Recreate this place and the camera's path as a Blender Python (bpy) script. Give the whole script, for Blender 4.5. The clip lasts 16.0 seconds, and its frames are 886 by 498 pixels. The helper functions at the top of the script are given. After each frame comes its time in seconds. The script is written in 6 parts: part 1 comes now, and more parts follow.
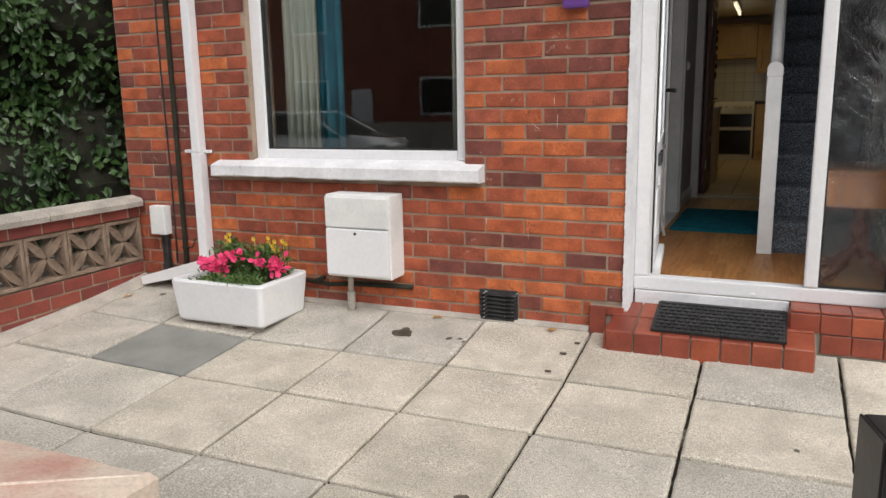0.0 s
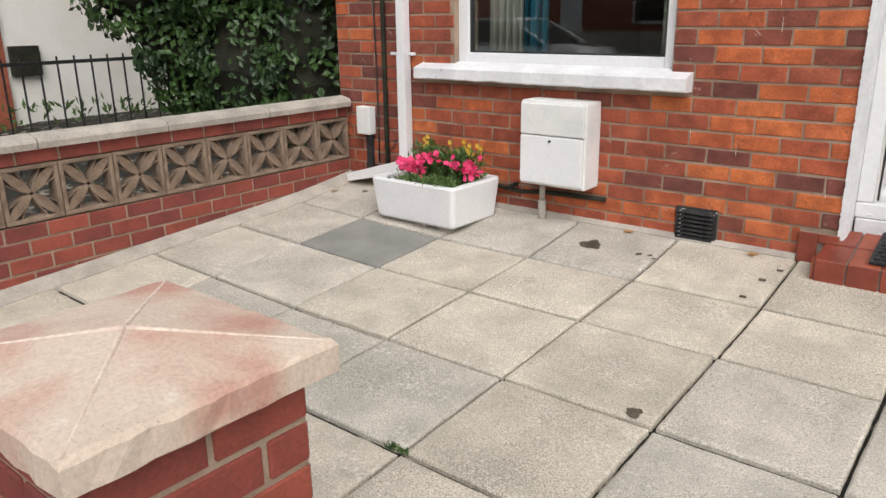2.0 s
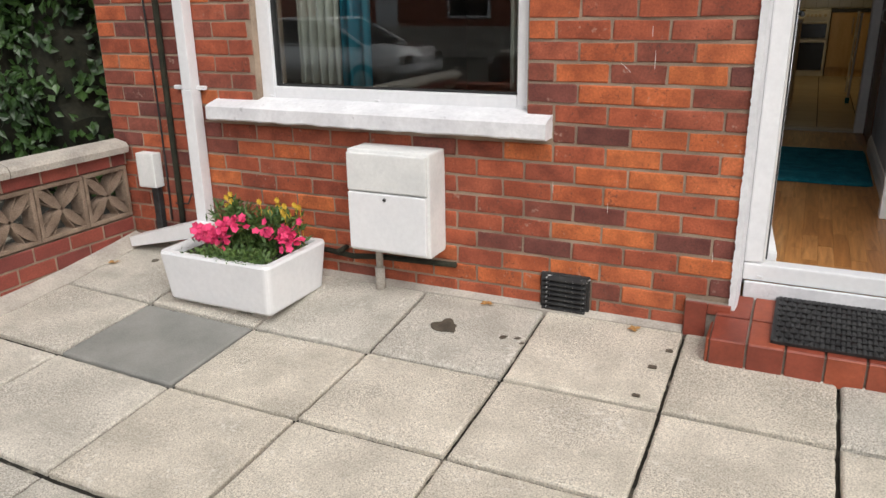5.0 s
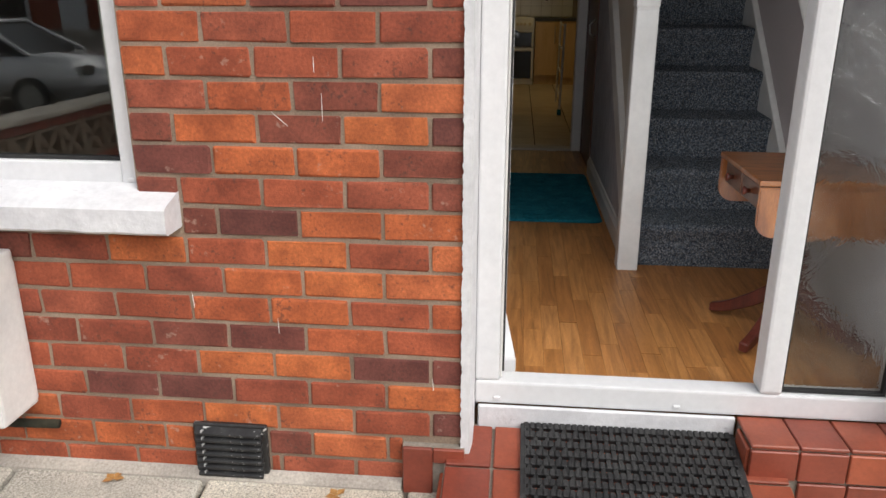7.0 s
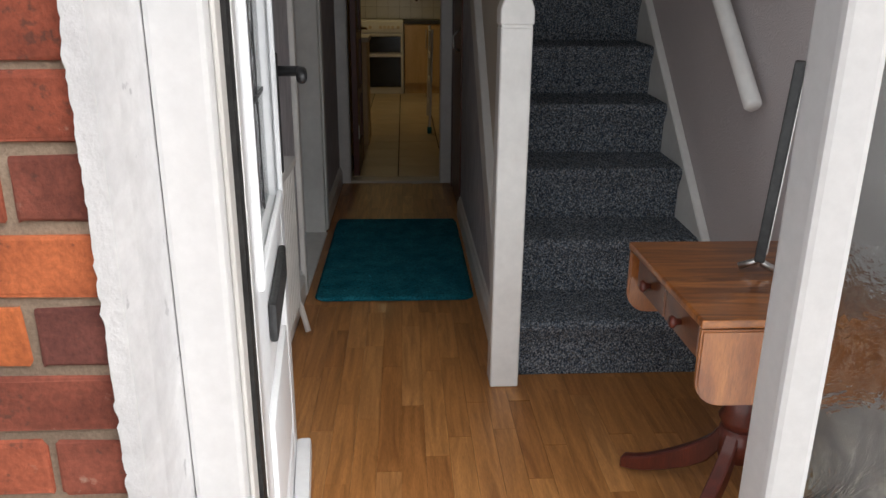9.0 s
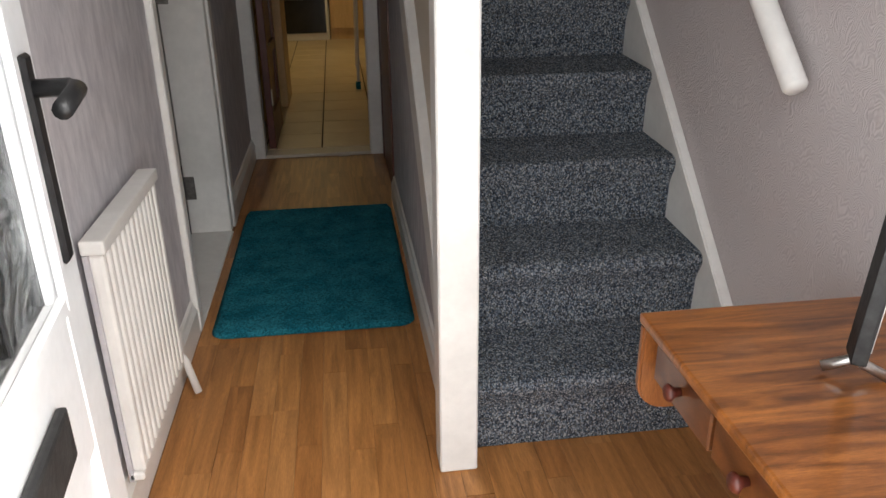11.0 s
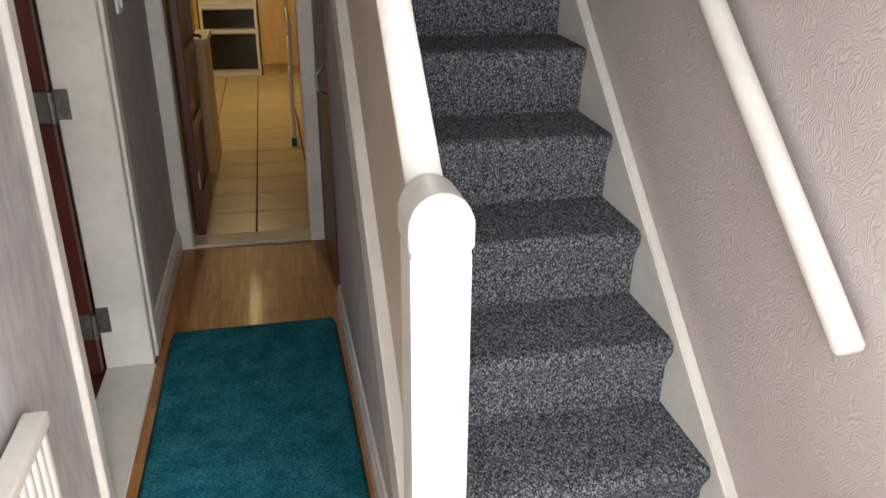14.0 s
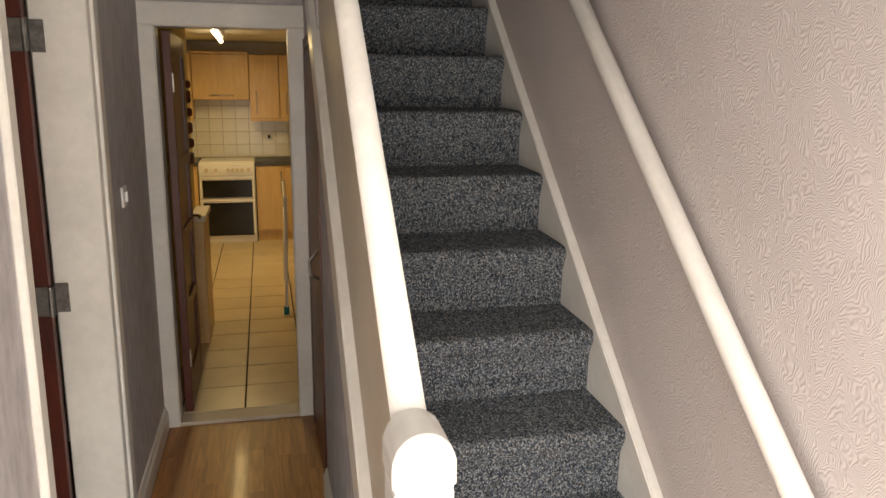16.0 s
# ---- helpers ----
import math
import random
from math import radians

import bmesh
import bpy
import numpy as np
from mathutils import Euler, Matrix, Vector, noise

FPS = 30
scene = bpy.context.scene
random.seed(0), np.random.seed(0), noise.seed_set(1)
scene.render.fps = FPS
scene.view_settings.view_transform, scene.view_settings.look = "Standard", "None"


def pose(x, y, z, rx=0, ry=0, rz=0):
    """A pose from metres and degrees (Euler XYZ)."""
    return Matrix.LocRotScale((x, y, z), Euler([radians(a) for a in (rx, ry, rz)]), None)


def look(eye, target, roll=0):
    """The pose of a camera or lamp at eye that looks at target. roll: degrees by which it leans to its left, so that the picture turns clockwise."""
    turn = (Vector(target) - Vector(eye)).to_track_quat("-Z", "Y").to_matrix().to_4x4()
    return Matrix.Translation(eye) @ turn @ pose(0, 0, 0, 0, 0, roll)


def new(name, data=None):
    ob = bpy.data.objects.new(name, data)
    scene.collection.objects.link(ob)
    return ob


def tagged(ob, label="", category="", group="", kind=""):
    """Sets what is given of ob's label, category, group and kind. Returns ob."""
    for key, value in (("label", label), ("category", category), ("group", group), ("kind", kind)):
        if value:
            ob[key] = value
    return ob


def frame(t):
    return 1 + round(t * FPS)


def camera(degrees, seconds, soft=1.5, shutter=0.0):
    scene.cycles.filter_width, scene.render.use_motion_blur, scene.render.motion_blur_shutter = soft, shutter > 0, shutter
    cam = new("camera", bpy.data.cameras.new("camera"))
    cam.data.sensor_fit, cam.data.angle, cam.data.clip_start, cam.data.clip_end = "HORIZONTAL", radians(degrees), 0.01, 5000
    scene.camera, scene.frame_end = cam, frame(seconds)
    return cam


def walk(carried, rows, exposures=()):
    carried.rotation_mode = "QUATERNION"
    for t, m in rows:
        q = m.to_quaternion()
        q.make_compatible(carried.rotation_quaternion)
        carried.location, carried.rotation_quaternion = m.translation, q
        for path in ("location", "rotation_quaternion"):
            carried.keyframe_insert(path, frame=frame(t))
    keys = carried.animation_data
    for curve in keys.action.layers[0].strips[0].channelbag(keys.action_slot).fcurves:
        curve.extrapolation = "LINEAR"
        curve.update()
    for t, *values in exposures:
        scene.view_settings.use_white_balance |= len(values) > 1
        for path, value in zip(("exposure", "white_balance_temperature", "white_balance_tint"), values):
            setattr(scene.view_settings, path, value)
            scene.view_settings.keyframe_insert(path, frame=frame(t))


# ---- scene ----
cam = camera(60.9, 16.0)
PATH = [
    (0, (0.663, 2.417, 1.263), (-0.131, 4.212, 0.881), -1.0),
    (0.5, (0.679, 2.415, 1.211), (-0.278, 4.122, 0.801), -0.8),
    (1, (0.703, 2.41, 1.219), (-0.383, 4.018, 0.735), -0.8),
    (1.5, (0.716, 2.428, 1.213), (-0.457, 3.951, 0.661), -0.8),
    (2, (0.689, 2.435, 1.227), (-0.518, 3.914, 0.632), -0.8),
    (2.5, (0.604, 2.455, 1.243), (-0.614, 3.918, 0.632), -0.9),
    (3, (0.513, 2.497, 1.259), (-0.708, 3.958, 0.647), -0.9),
    (5.3, (0.145, 3.379, 1.39), (-0.574, 5.136, 0.761), -0.6),
    (5.5, (0.13, 3.498, 1.383), (-0.516, 5.283, 0.752), -0.3),
    (6, (0.122, 3.77, 1.397), (-0.376, 5.602, 0.767), -0.2),
    (6.5, (0.098, 4.064, 1.393), (-0.251, 5.93, 0.764), 0.1),
    (7, (0.118, 4.358, 1.412), (-0.067, 6.249, 0.787), 0.1),
    (7.5, (0.185, 4.66, 1.42), (0.123, 6.559, 0.796), 0.1),
    (8, (0.227, 4.95, 1.408), (0.225, 6.85, 0.785), -0.2),
    (8.5, (0.230, 5.207, 1.456), (0.298, 7.104, 0.827), 0.7),
    (9, (0.312, 5.440, 1.459), (0.413, 7.336, 0.828), 0.5),
    (11.3, (0.402, 6.235, 1.479), (0.671, 8.053, 0.69), -0.0),
    (11.5, (0.398, 6.291, 1.47), (0.684, 8.109, 0.688), 0.5),
    (12, (0.398, 6.431, 1.508), (0.707, 8.244, 0.72), 0.5),
    (12.5, (0.364, 6.549, 1.593), (0.691, 8.358, 0.806), 0.7),
    (13, (0.348, 6.599, 1.693), (0.7, 8.403, 0.905), 0.6),
    (13.5, (0.387, 6.631, 1.754), (0.768, 8.429, 0.966), 0.5),
    (14, (0.414, 6.654, 1.808), (0.822, 8.448, 1.025), 0.5),
    (14.5, (0.417, 6.655, 1.862), (0.842, 8.468, 1.131), 0.5),
    (15, (0.416, 6.655, 1.897), (0.855, 8.507, 1.281), 0.5),
    (15.5, (0.421, 6.636, 1.927), (0.867, 8.522, 1.433), 0.3),
    (16, (0.421, 6.626, 1.95), (0.874, 8.532, 1.547), 0.4),
]
EXPO = [(0.0, 0.22, 6500, 10), (1.0, 0.3, 6500, 10), (6.0, 0.28, 6500, 10), (8.0, 0.5, 6500, 10), (9.2, 0.5, 6500, 10), (11.3, 1.78, 6750, 10), (12.5, 2.1, 6750, 10), (13.5, 2.38, 6900, 10), (14.5, 2.62, 7250, 11), (16.0, 2.76, 7950, 12)]
walk(cam, [(t, look(eye, target, roll)) for t, eye, target, roll in PATH], EXPO)

# ---- light ----
world = bpy.data.worlds.new("sky")
scene.world = world
world.use_nodes = True
wn = world.node_tree.nodes
sky = wn.new("ShaderNodeTexSky")
sky.sky_type = "NISHITA"
sky.sun_disc = False
sky.sun_elevation = radians(50)
sky.sun_rotation = radians(135)
sky.air_density, sky.dust_density = 1.0, 3.0
desat = wn.new("ShaderNodeHueSaturation")
desat.inputs["Saturation"].default_value = 0.25
world.node_tree.links.new(sky.outputs[0], desat.inputs["Color"])
world.node_tree.links.new(desat.outputs[0], wn["Background"].inputs[0])
wn["Background"].inputs[1].default_value = 0.15

sun = bpy.data.lights.new("sun", "SUN")
sun.energy, sun.angle, sun.color = 1.3, radians(60), (1.0, 0.96, 0.9)
sun_ob = new("sun", sun)
sun_ob.matrix_world = look((0, 0, 20), (-12.0, 12.0, 0.5))

tube_light = bpy.data.lights.new("kitchen_tube_light", "AREA")
tube_light.shape, tube_light.size, tube_light.size_y = "RECTANGLE", 0.06, 1.2
tube_light.energy, tube_light.color = 3.3, (1.0, 0.78, 0.38)
tl = new("kitchen_tube_light", tube_light)
tl.matrix_world = pose(0.06, 13.9, 2.40)


door_sky = bpy.data.lights.new("doorway_sky_light", "AREA")
door_sky.shape, door_sky.size, door_sky.size_y = "RECTANGLE", 1.05, 1.85
door_sky.energy, door_sky.color = 6.4, (0.93, 0.97, 1.0)
ds = new("doorway_sky_light", door_sky)
ds.matrix_world = look((0.64, 6.45, 1.33), (0.64, 8.0, 1.32))

# ---- materials ----
def mat(name, cols, scale=8.0, rough=0.6, bump=0.2, metal=0.0, fine=90.0, spec=0.5, per_object=None, dist=0.01, stretch=(1, 1, 1), coat=0.0, mid=(0.35, 0.65), dark=0.25):
    """cols: two colours mixed by coarse noise; fine noise darkens and gives relief; per_object: colours picked piece by piece."""
    m = bpy.data.materials.new(name)
    m.use_nodes = True
    n, l = m.node_tree.nodes, m.node_tree.links
    b = n["Principled BSDF"]
    tc = n.new("ShaderNodeTexCoord")
    mp = n.new("ShaderNodeMapping")
    mp.inputs["Scale"].default_value = stretch
    l.new(tc.outputs["Object"], mp.inputs[0])
    src = mp.outputs[0]
    if per_object:
        oi = n.new("ShaderNodeObjectInfo")
        off = n.new("ShaderNodeVectorMath")
        off.operation = "MULTIPLY_ADD"
        comb = n.new("ShaderNodeCombineXYZ")
        for k in range(3):
            l.new(oi.outputs["Random"], comb.inputs[k])
        l.new(comb.outputs[0], off.inputs[0])
        off.inputs[1].default_value = (37, 53, 71)
        l.new(src, off.inputs[2])
        src = off.outputs[0]
    big = n.new("ShaderNodeTexNoise")
    big.inputs["Scale"].default_value = scale
    big.inputs["Detail"].default_value = 5
    l.new(src, big.inputs["Vector"])
    ramp = n.new("ShaderNodeValToRGB")
    ramp.color_ramp.elements[0].position, ramp.color_ramp.elements[1].position = mid
    ramp.color_ramp.elements[0].color, ramp.color_ramp.elements[1].color = (*cols[0], 1), (*cols[1], 1)
    l.new(big.outputs[0], ramp.inputs[0])
    col = ramp.outputs[0]
    if per_object:
        pr = n.new("ShaderNodeValToRGB")
        pr.color_ramp.interpolation = "CONSTANT"
        els = pr.color_ramp.elements
        els[0].position, els[0].color = 0, (*per_object[0], 1)
        els[1].position, els[1].color = 1 / len(per_object), (*per_object[1], 1)
        for k, c in enumerate(per_object[2:], 2):
            e = els.new(k / len(per_object))
            e.color = (*c, 1)
        l.new(oi.outputs["Random"], pr.inputs[0])
        mx = n.new("ShaderNodeMix")
        mx.data_type, mx.blend_type = "RGBA", "MULTIPLY"
        mx.inputs["Factor"].default_value = 1
        l.new(pr.outputs[0], mx.inputs["A"])
        l.new(col, mx.inputs["B"])
        col = mx.outputs["Result"]
    small = n.new("ShaderNodeTexNoise")
    small.inputs["Scale"].default_value = fine
    small.inputs["Detail"].default_value = 6
    small.inputs["Roughness"].default_value = 0.65
    l.new(src, small.inputs["Vector"])
    mr = n.new("ShaderNodeMapRange")
    mr.inputs["From Min"].default_value, mr.inputs["From Max"].default_value = 0.3, 0.7
    mr.inputs["To Min"].default_value, mr.inputs["To Max"].default_value = 1 - dark, 1 + dark * 0.6
    l.new(small.outputs[0], mr.inputs[0])
    mm = n.new("ShaderNodeVectorMath")
    mm.operation = "SCALE"
    l.new(col, mm.inputs[0])
    l.new(mr.outputs[0], mm.inputs["Scale"])
    l.new(mm.outputs[0], b.inputs["Base Color"])
    b.inputs["Roughness"].default_value = rough
    b.inputs["Metallic"].default_value = metal
    b.inputs["Specular IOR Level"].default_value = spec
    b.inputs["Coat Weight"].default_value = coat
    b.inputs["Coat Roughness"].default_value = 0.12
    if bump:
        bp = n.new("ShaderNodeBump")
        bp.inputs["Strength"].default_value = bump
        bp.inputs["Distance"].default_value = dist
        l.new(small.outputs[0], bp.inputs["Height"])
        l.new(bp.outputs[0], b.inputs["Normal"])
    return m


def glass_mat(name, rough=0.0, pattern=0.0, tint=(0.92, 0.95, 0.93), gloss=1.0):
    m = bpy.data.materials.new(name)
    m.use_nodes = True
    n, l = m.node_tree.nodes, m.node_tree.links
    n.remove(n["Principled BSDF"])
    out = n["Material Output"]
    tr = n.new("ShaderNodeBsdfTransparent")
    tr.inputs[0].default_value = (*tint, 1)
    gl = n.new("ShaderNodeBsdfGlossy")
    gl.inputs["Roughness"].default_value = 0.01
    fr = n.new("ShaderNodeFresnel")
    fr.inputs[0].default_value = 1.5
    sc = n.new("ShaderNodeMath")
    sc.operation = "MULTIPLY_ADD"
    sc.inputs[1].default_value, sc.inputs[2].default_value = gloss, 0.02
    sc.use_clamp = True
    mix = n.new("ShaderNodeMixShader")
    l.new(fr.outputs[0], sc.inputs[0])
    l.new(sc.outputs[0], mix.inputs[0])
    body = tr.outputs[0]
    if pattern:
        rf = n.new("ShaderNodeBsdfRefraction")
        rf.inputs["Roughness"].default_value = rough
        rf.inputs["IOR"].default_value = 1.15
        rf.inputs[0].default_value = (*tint, 1)
        tc = n.new("ShaderNodeTexCoord")
        nz = n.new("ShaderNodeTexNoise")
        nz.inputs["Scale"].default_value = 7
        nz.inputs["Distortion"].default_value = 3.5
        nz.inputs["Detail"].default_value = 4
        l.new(tc.outputs["Object"], nz.inputs["Vector"])
        bp = n.new("ShaderNodeBump")
        bp.inputs["Strength"].default_value = pattern
        bp.inputs["Distance"].default_value = 0.02
        l.new(nz.outputs[0], bp.inputs["Height"])
        l.new(bp.outputs[0], rf.inputs["Normal"])
        l.new(bp.outputs[0], gl.inputs["Normal"])
        body = rf.outputs[0]
    l.new(body, mix.inputs[1])
    l.new(gl.outputs[0], mix.inputs[2])
    l.new(mix.outputs[0], out.inputs[0])
    return m


def pattern_mat(name, base, other, kind, scale, rough=0.7, bump=0.5, dist=0.004, stretch=(1, 1, 1)):
    """Embossed paper (swirling combed relief, groove shade also put in the colour), or carpet loops (cells)."""
    m = bpy.data.materials.new(name)
    m.use_nodes = True
    n, l = m.node_tree.nodes, m.node_tree.links
    b = n["Principled BSDF"]
    tc = n.new("ShaderNodeTexCoord")
    mp = n.new("ShaderNodeMapping")
    mp.inputs["Scale"].default_value = stretch
    l.new(tc.outputs["Object"], mp.inputs[0])
    ramp = n.new("ShaderNodeValToRGB")
    els = ramp.color_ramp.elements
    bp = n.new("ShaderNodeBump")
    bp.inputs["Strength"].default_value, bp.inputs["Distance"].default_value = bump, dist
    if kind == "carpet":
        nz = n.new("ShaderNodeTexVoronoi")
        nz.inputs["Scale"].default_value = scale
        l.new(mp.outputs[0], nz.inputs["Vector"])
        sep = n.new("ShaderNodeSeparateColor")
        l.new(nz.outputs["Color"], sep.inputs[0])
        l.new(sep.outputs[0], ramp.inputs[0])
        els[0].position, els[1].position = 0.12, 0.97
        for at_, c_ in ((0.38, (0.085, 0.118, 0.165)), (0.56, (0.185, 0.172, 0.155)), (0.74, (0.22, 0.275, 0.345))):
            els.new(at_).color = (*c_, 1)
        nz.inputs["Randomness"].default_value = 0.75
        inv = n.new("ShaderNodeMath")
        inv.operation = "MULTIPLY"
        inv.inputs[1].default_value = -1
        l.new(nz.outputs["Distance"], inv.inputs[0])
        l.new(inv.outputs[0], bp.inputs["Height"])
    else:
        dom = n.new("ShaderNodeTexVoronoi")
        dom.inputs["Scale"].default_value = scale * 0.26
        nzw = n.new("ShaderNodeTexNoise")
        nzw.inputs["Scale"].default_value = scale * 0.3
        add = n.new("ShaderNodeVectorMath")
        add.operation = "MULTIPLY_ADD"
        add.inputs[1].default_value = (0.13, 0.13, 0.13)
        l.new(mp.outputs[0], nzw.inputs["Vector"])
        l.new(nzw.outputs["Color"], add.inputs[0])
        l.new(mp.outputs[0], add.inputs[2])
        l.new(add.outputs[0], dom.inputs["Vector"])
        # each cell combs the relief in a direction of its own
        rot = n.new("ShaderNodeVectorRotate")
        rot.rotation_type = "X_AXIS"
        sep = n.new("ShaderNodeSeparateColor")
        l.new(dom.outputs["Color"], sep.inputs[0])
        ang = n.new("ShaderNodeMath")
        ang.operation = "MULTIPLY_ADD"
        ang.inputs[1].default_value, ang.inputs[2].default_value = 4.4, -2.2
        l.new(sep.outputs[0], ang.inputs[0])
        l.new(add.outputs[0], rot.inputs["Vector"])
        l.new(ang.outputs[0], rot.inputs["Angle"])
        wv = n.new("ShaderNodeTexWave")
        wv.wave_type, wv.bands_direction = "BANDS", "Y"
        wv.inputs["Scale"].default_value = scale
        wv.inputs["Distortion"].default_value = 5.0
        wv.inputs["Detail"].default_value = 2
        wv.inputs["Detail Scale"].default_value = 0.6
        l.new(rot.outputs[0], wv.inputs["Vector"])
        # same wave drives the colour: grooves painted darker, as their shade would be
        l.new(wv.outputs["Fac"], ramp.inputs[0])
        l.new(wv.outputs["Fac"], bp.inputs["Height"])
    els[0].color, els[-1].color = (*base, 1), (*other, 1)
    l.new(ramp.outputs[0], b.inputs["Base Color"])
    b.inputs["Roughness"].default_value = rough
    b.inputs["Specular IOR Level"].default_value = 0.25
    l.new(bp.outputs[0], b.inputs["Normal"])
    return m


def wood_mat(name, c0, c1, stretch, rough=0.35, coat=0.3, rings=6.0, per_object=None, bump=0.05):
    m = mat(name, (c0, c1), 3.0, rough, bump, fine=60, stretch=stretch, coat=coat, per_object=per_object, dist=0.002, mid=(0.3, 0.7), dark=0.3)
    n, l = m.node_tree.nodes, m.node_tree.links
    for nd in n:
        if nd.bl_idname == "ShaderNodeTexNoise" and nd.inputs["Scale"].default_value == 3.0:
            nd.inputs["Distortion"].default_value = 1.2
            nd.inputs["Detail"].default_value = 8
    return m


def specks(m, colour, scale, lo, hi, amount, broad=5.0):
    """Sharp-edged flecks of another colour, gathered in broad patches."""
    n, l = m.node_tree.nodes, m.node_tree.links
    b = n["Principled BSDF"]
    src = b.inputs["Base Color"].links[0].from_socket
    vec = next(nd for nd in n if nd.bl_idname == "ShaderNodeTexNoise").inputs["Vector"].links[0].from_socket
    fleck, patch = n.new("ShaderNodeTexNoise"), n.new("ShaderNodeTexNoise")
    for nd, sc in ((fleck, scale), (patch, broad)):
        nd.inputs["Scale"].default_value = sc
        nd.inputs["Detail"].default_value = 4
        nd.inputs["Roughness"].default_value = 0.6
        l.new(vec, nd.inputs["Vector"])
    add = n.new("ShaderNodeMath")
    add.operation = "MULTIPLY_ADD"
    add.inputs[1].default_value = 0.6
    l.new(patch.outputs[0], add.inputs[0])
    l.new(fleck.outputs[0], add.inputs[2])
    rng_ = n.new("ShaderNodeMapRange")
    rng_.inputs["From Min"].default_value, rng_.inputs["From Max"].default_value = lo, hi
    rng_.inputs["To Max"].default_value = amount
    l.new(add.outputs[0], rng_.inputs[0])
    mx = n.new("ShaderNodeMix")
    mx.data_type = "RGBA"
    l.new(rng_.outputs[0], mx.inputs["Factor"])
    l.new(src, mx.inputs["A"])
    mx.inputs["B"].default_value = (*colour, 1)
    l.new(mx.outputs["Result"], b.inputs["Base Color"])
    return m


def brick_mat(name, colours):
    m = mat(name, ((0.68, 0.62, 0.62), (1.12, 1.10, 1.08)), 11, 0.8, 0.5, fine=110, per_object=colours, dist=0.004, dark=0.3)
    specks(m, (0.07, 0.035, 0.026), 80, 0.92, 1.02, 0.6, 9)
    return specks(m, (0.50, 0.36, 0.28), 34, 0.98, 1.08, 0.5, 4)


m_brick_orange = brick_mat("orange fired brick", [(0.52, 0.135, 0.045), (0.57, 0.16, 0.05), (0.48, 0.12, 0.045), (0.54, 0.15, 0.055)])
m_brick_red = brick_mat("red fired brick", [(0.36, 0.088, 0.042), (0.41, 0.10, 0.045), (0.31, 0.076, 0.04), (0.38, 0.10, 0.052)])
m_brick_plum = brick_mat("plum fired brick", [(0.24, 0.07, 0.046), (0.20, 0.06, 0.045), (0.27, 0.076, 0.047), (0.17, 0.055, 0.043)])
m_brick_far = mat("far brick", ((0.24, 0.07, 0.04), (0.38, 0.11, 0.06)), 6, 0.8, 0.2, fine=30)
m_wall_brick = mat("smooth red brick", ((0.75, 0.72, 0.72), (1.1, 1.05, 1.05)), 7, 0.7, 0.25, fine=120, per_object=[(0.24, 0.055, 0.04), (0.29, 0.07, 0.045), (0.21, 0.05, 0.04), (0.26, 0.06, 0.042)], dist=0.003)
m_mortar = mat("lime mortar", ((0.25, 0.185, 0.135), (0.40, 0.305, 0.225)), 6, 0.95, 0.5, fine=180, dist=0.004)
m_slab = mat("weathered concrete slab", ((0.49, 0.46, 0.40), (0.70, 0.655, 0.575)), 6, 0.92, 0.6, fine=190, per_object=[(0.98, 0.97, 0.95), (1.08, 1.05, 1.0), (0.9, 0.9, 0.89), (1.0, 0.97, 0.92)], dist=0.005, dark=0.5)
specks(m_slab, (0.12, 0.112, 0.095), 165, 0.80, 0.98, 0.62, 3)
specks(m_slab, (0.80, 0.77, 0.71), 60, 0.90, 1.04, 0.5, 5)
m_slab_grey = mat("grey slab", ((0.2, 0.2, 0.185), (0.27, 0.265, 0.245)), 4, 0.85, 0.3, fine=150, dist=0.002, dark=0.15)
m_joint = mat("dirt joint", ((0.018, 0.016, 0.011), (0.32, 0.29, 0.235)), 9, 0.95, 0.8, fine=80, dist=0.01, mid=(0.57, 0.68), dark=0.5)
m_white = mat("white upvc", ((0.74, 0.75, 0.765), (0.79, 0.79, 0.80)), 4, 0.35, 0.03, fine=40, dark=0.05)
m_paint = mat("white gloss paint", ((0.69, 0.675, 0.65), (0.77, 0.755, 0.73)), 5, 0.32, 0.06, fine=30, dark=0.06, dist=0.003)
m_sillpaint = mat("flaking white masonry paint", ((0.66, 0.66, 0.68), (0.79, 0.79, 0.805)), 6, 0.6, 0.5, fine=40, dark=0.1, dist=0.006)
m_box = mat("aged white plastic", ((0.66, 0.67, 0.66), (0.78, 0.78, 0.76)), 5, 0.55, 0.05, fine=60, dark=0.07)
m_black = mat("black rubber", ((0.012, 0.012, 0.013), (0.03, 0.03, 0.03)), 20, 0.6, 0.2, fine=80)
m_blackiron = mat("black painted iron", ((0.01, 0.01, 0.011), (0.025, 0.025, 0.026)), 15, 0.4, 0.2, fine=60, dist=0.003)
m_vent = specks(mat("flaking black iron", ((0.01, 0.01, 0.011), (0.03, 0.03, 0.03)), 15, 0.45, 0.3, fine=60, dist=0.003), (0.55, 0.55, 0.53), 45, 0.93, 0.97, 0.9, 12)
specks(m_sillpaint, (0.40, 0.40, 0.42), 30, 0.99, 1.04, 0.6, 7)
m_quarry = mat("quarry tile", ((0.75, 0.7, 0.7), (1.12, 1.1, 1.1)), 7, 0.4, 0.08, fine=70, per_object=[(0.30, 0.072, 0.036), (0.35, 0.085, 0.04), (0.26, 0.06, 0.034), (0.22, 0.05, 0.03)], dark=0.15)
m_conc = mat("cast concrete", ((0.36, 0.33, 0.29), (0.50, 0.46, 0.40)), 7, 0.9, 0.5, fine=120, dist=0.004, dark=0.3)
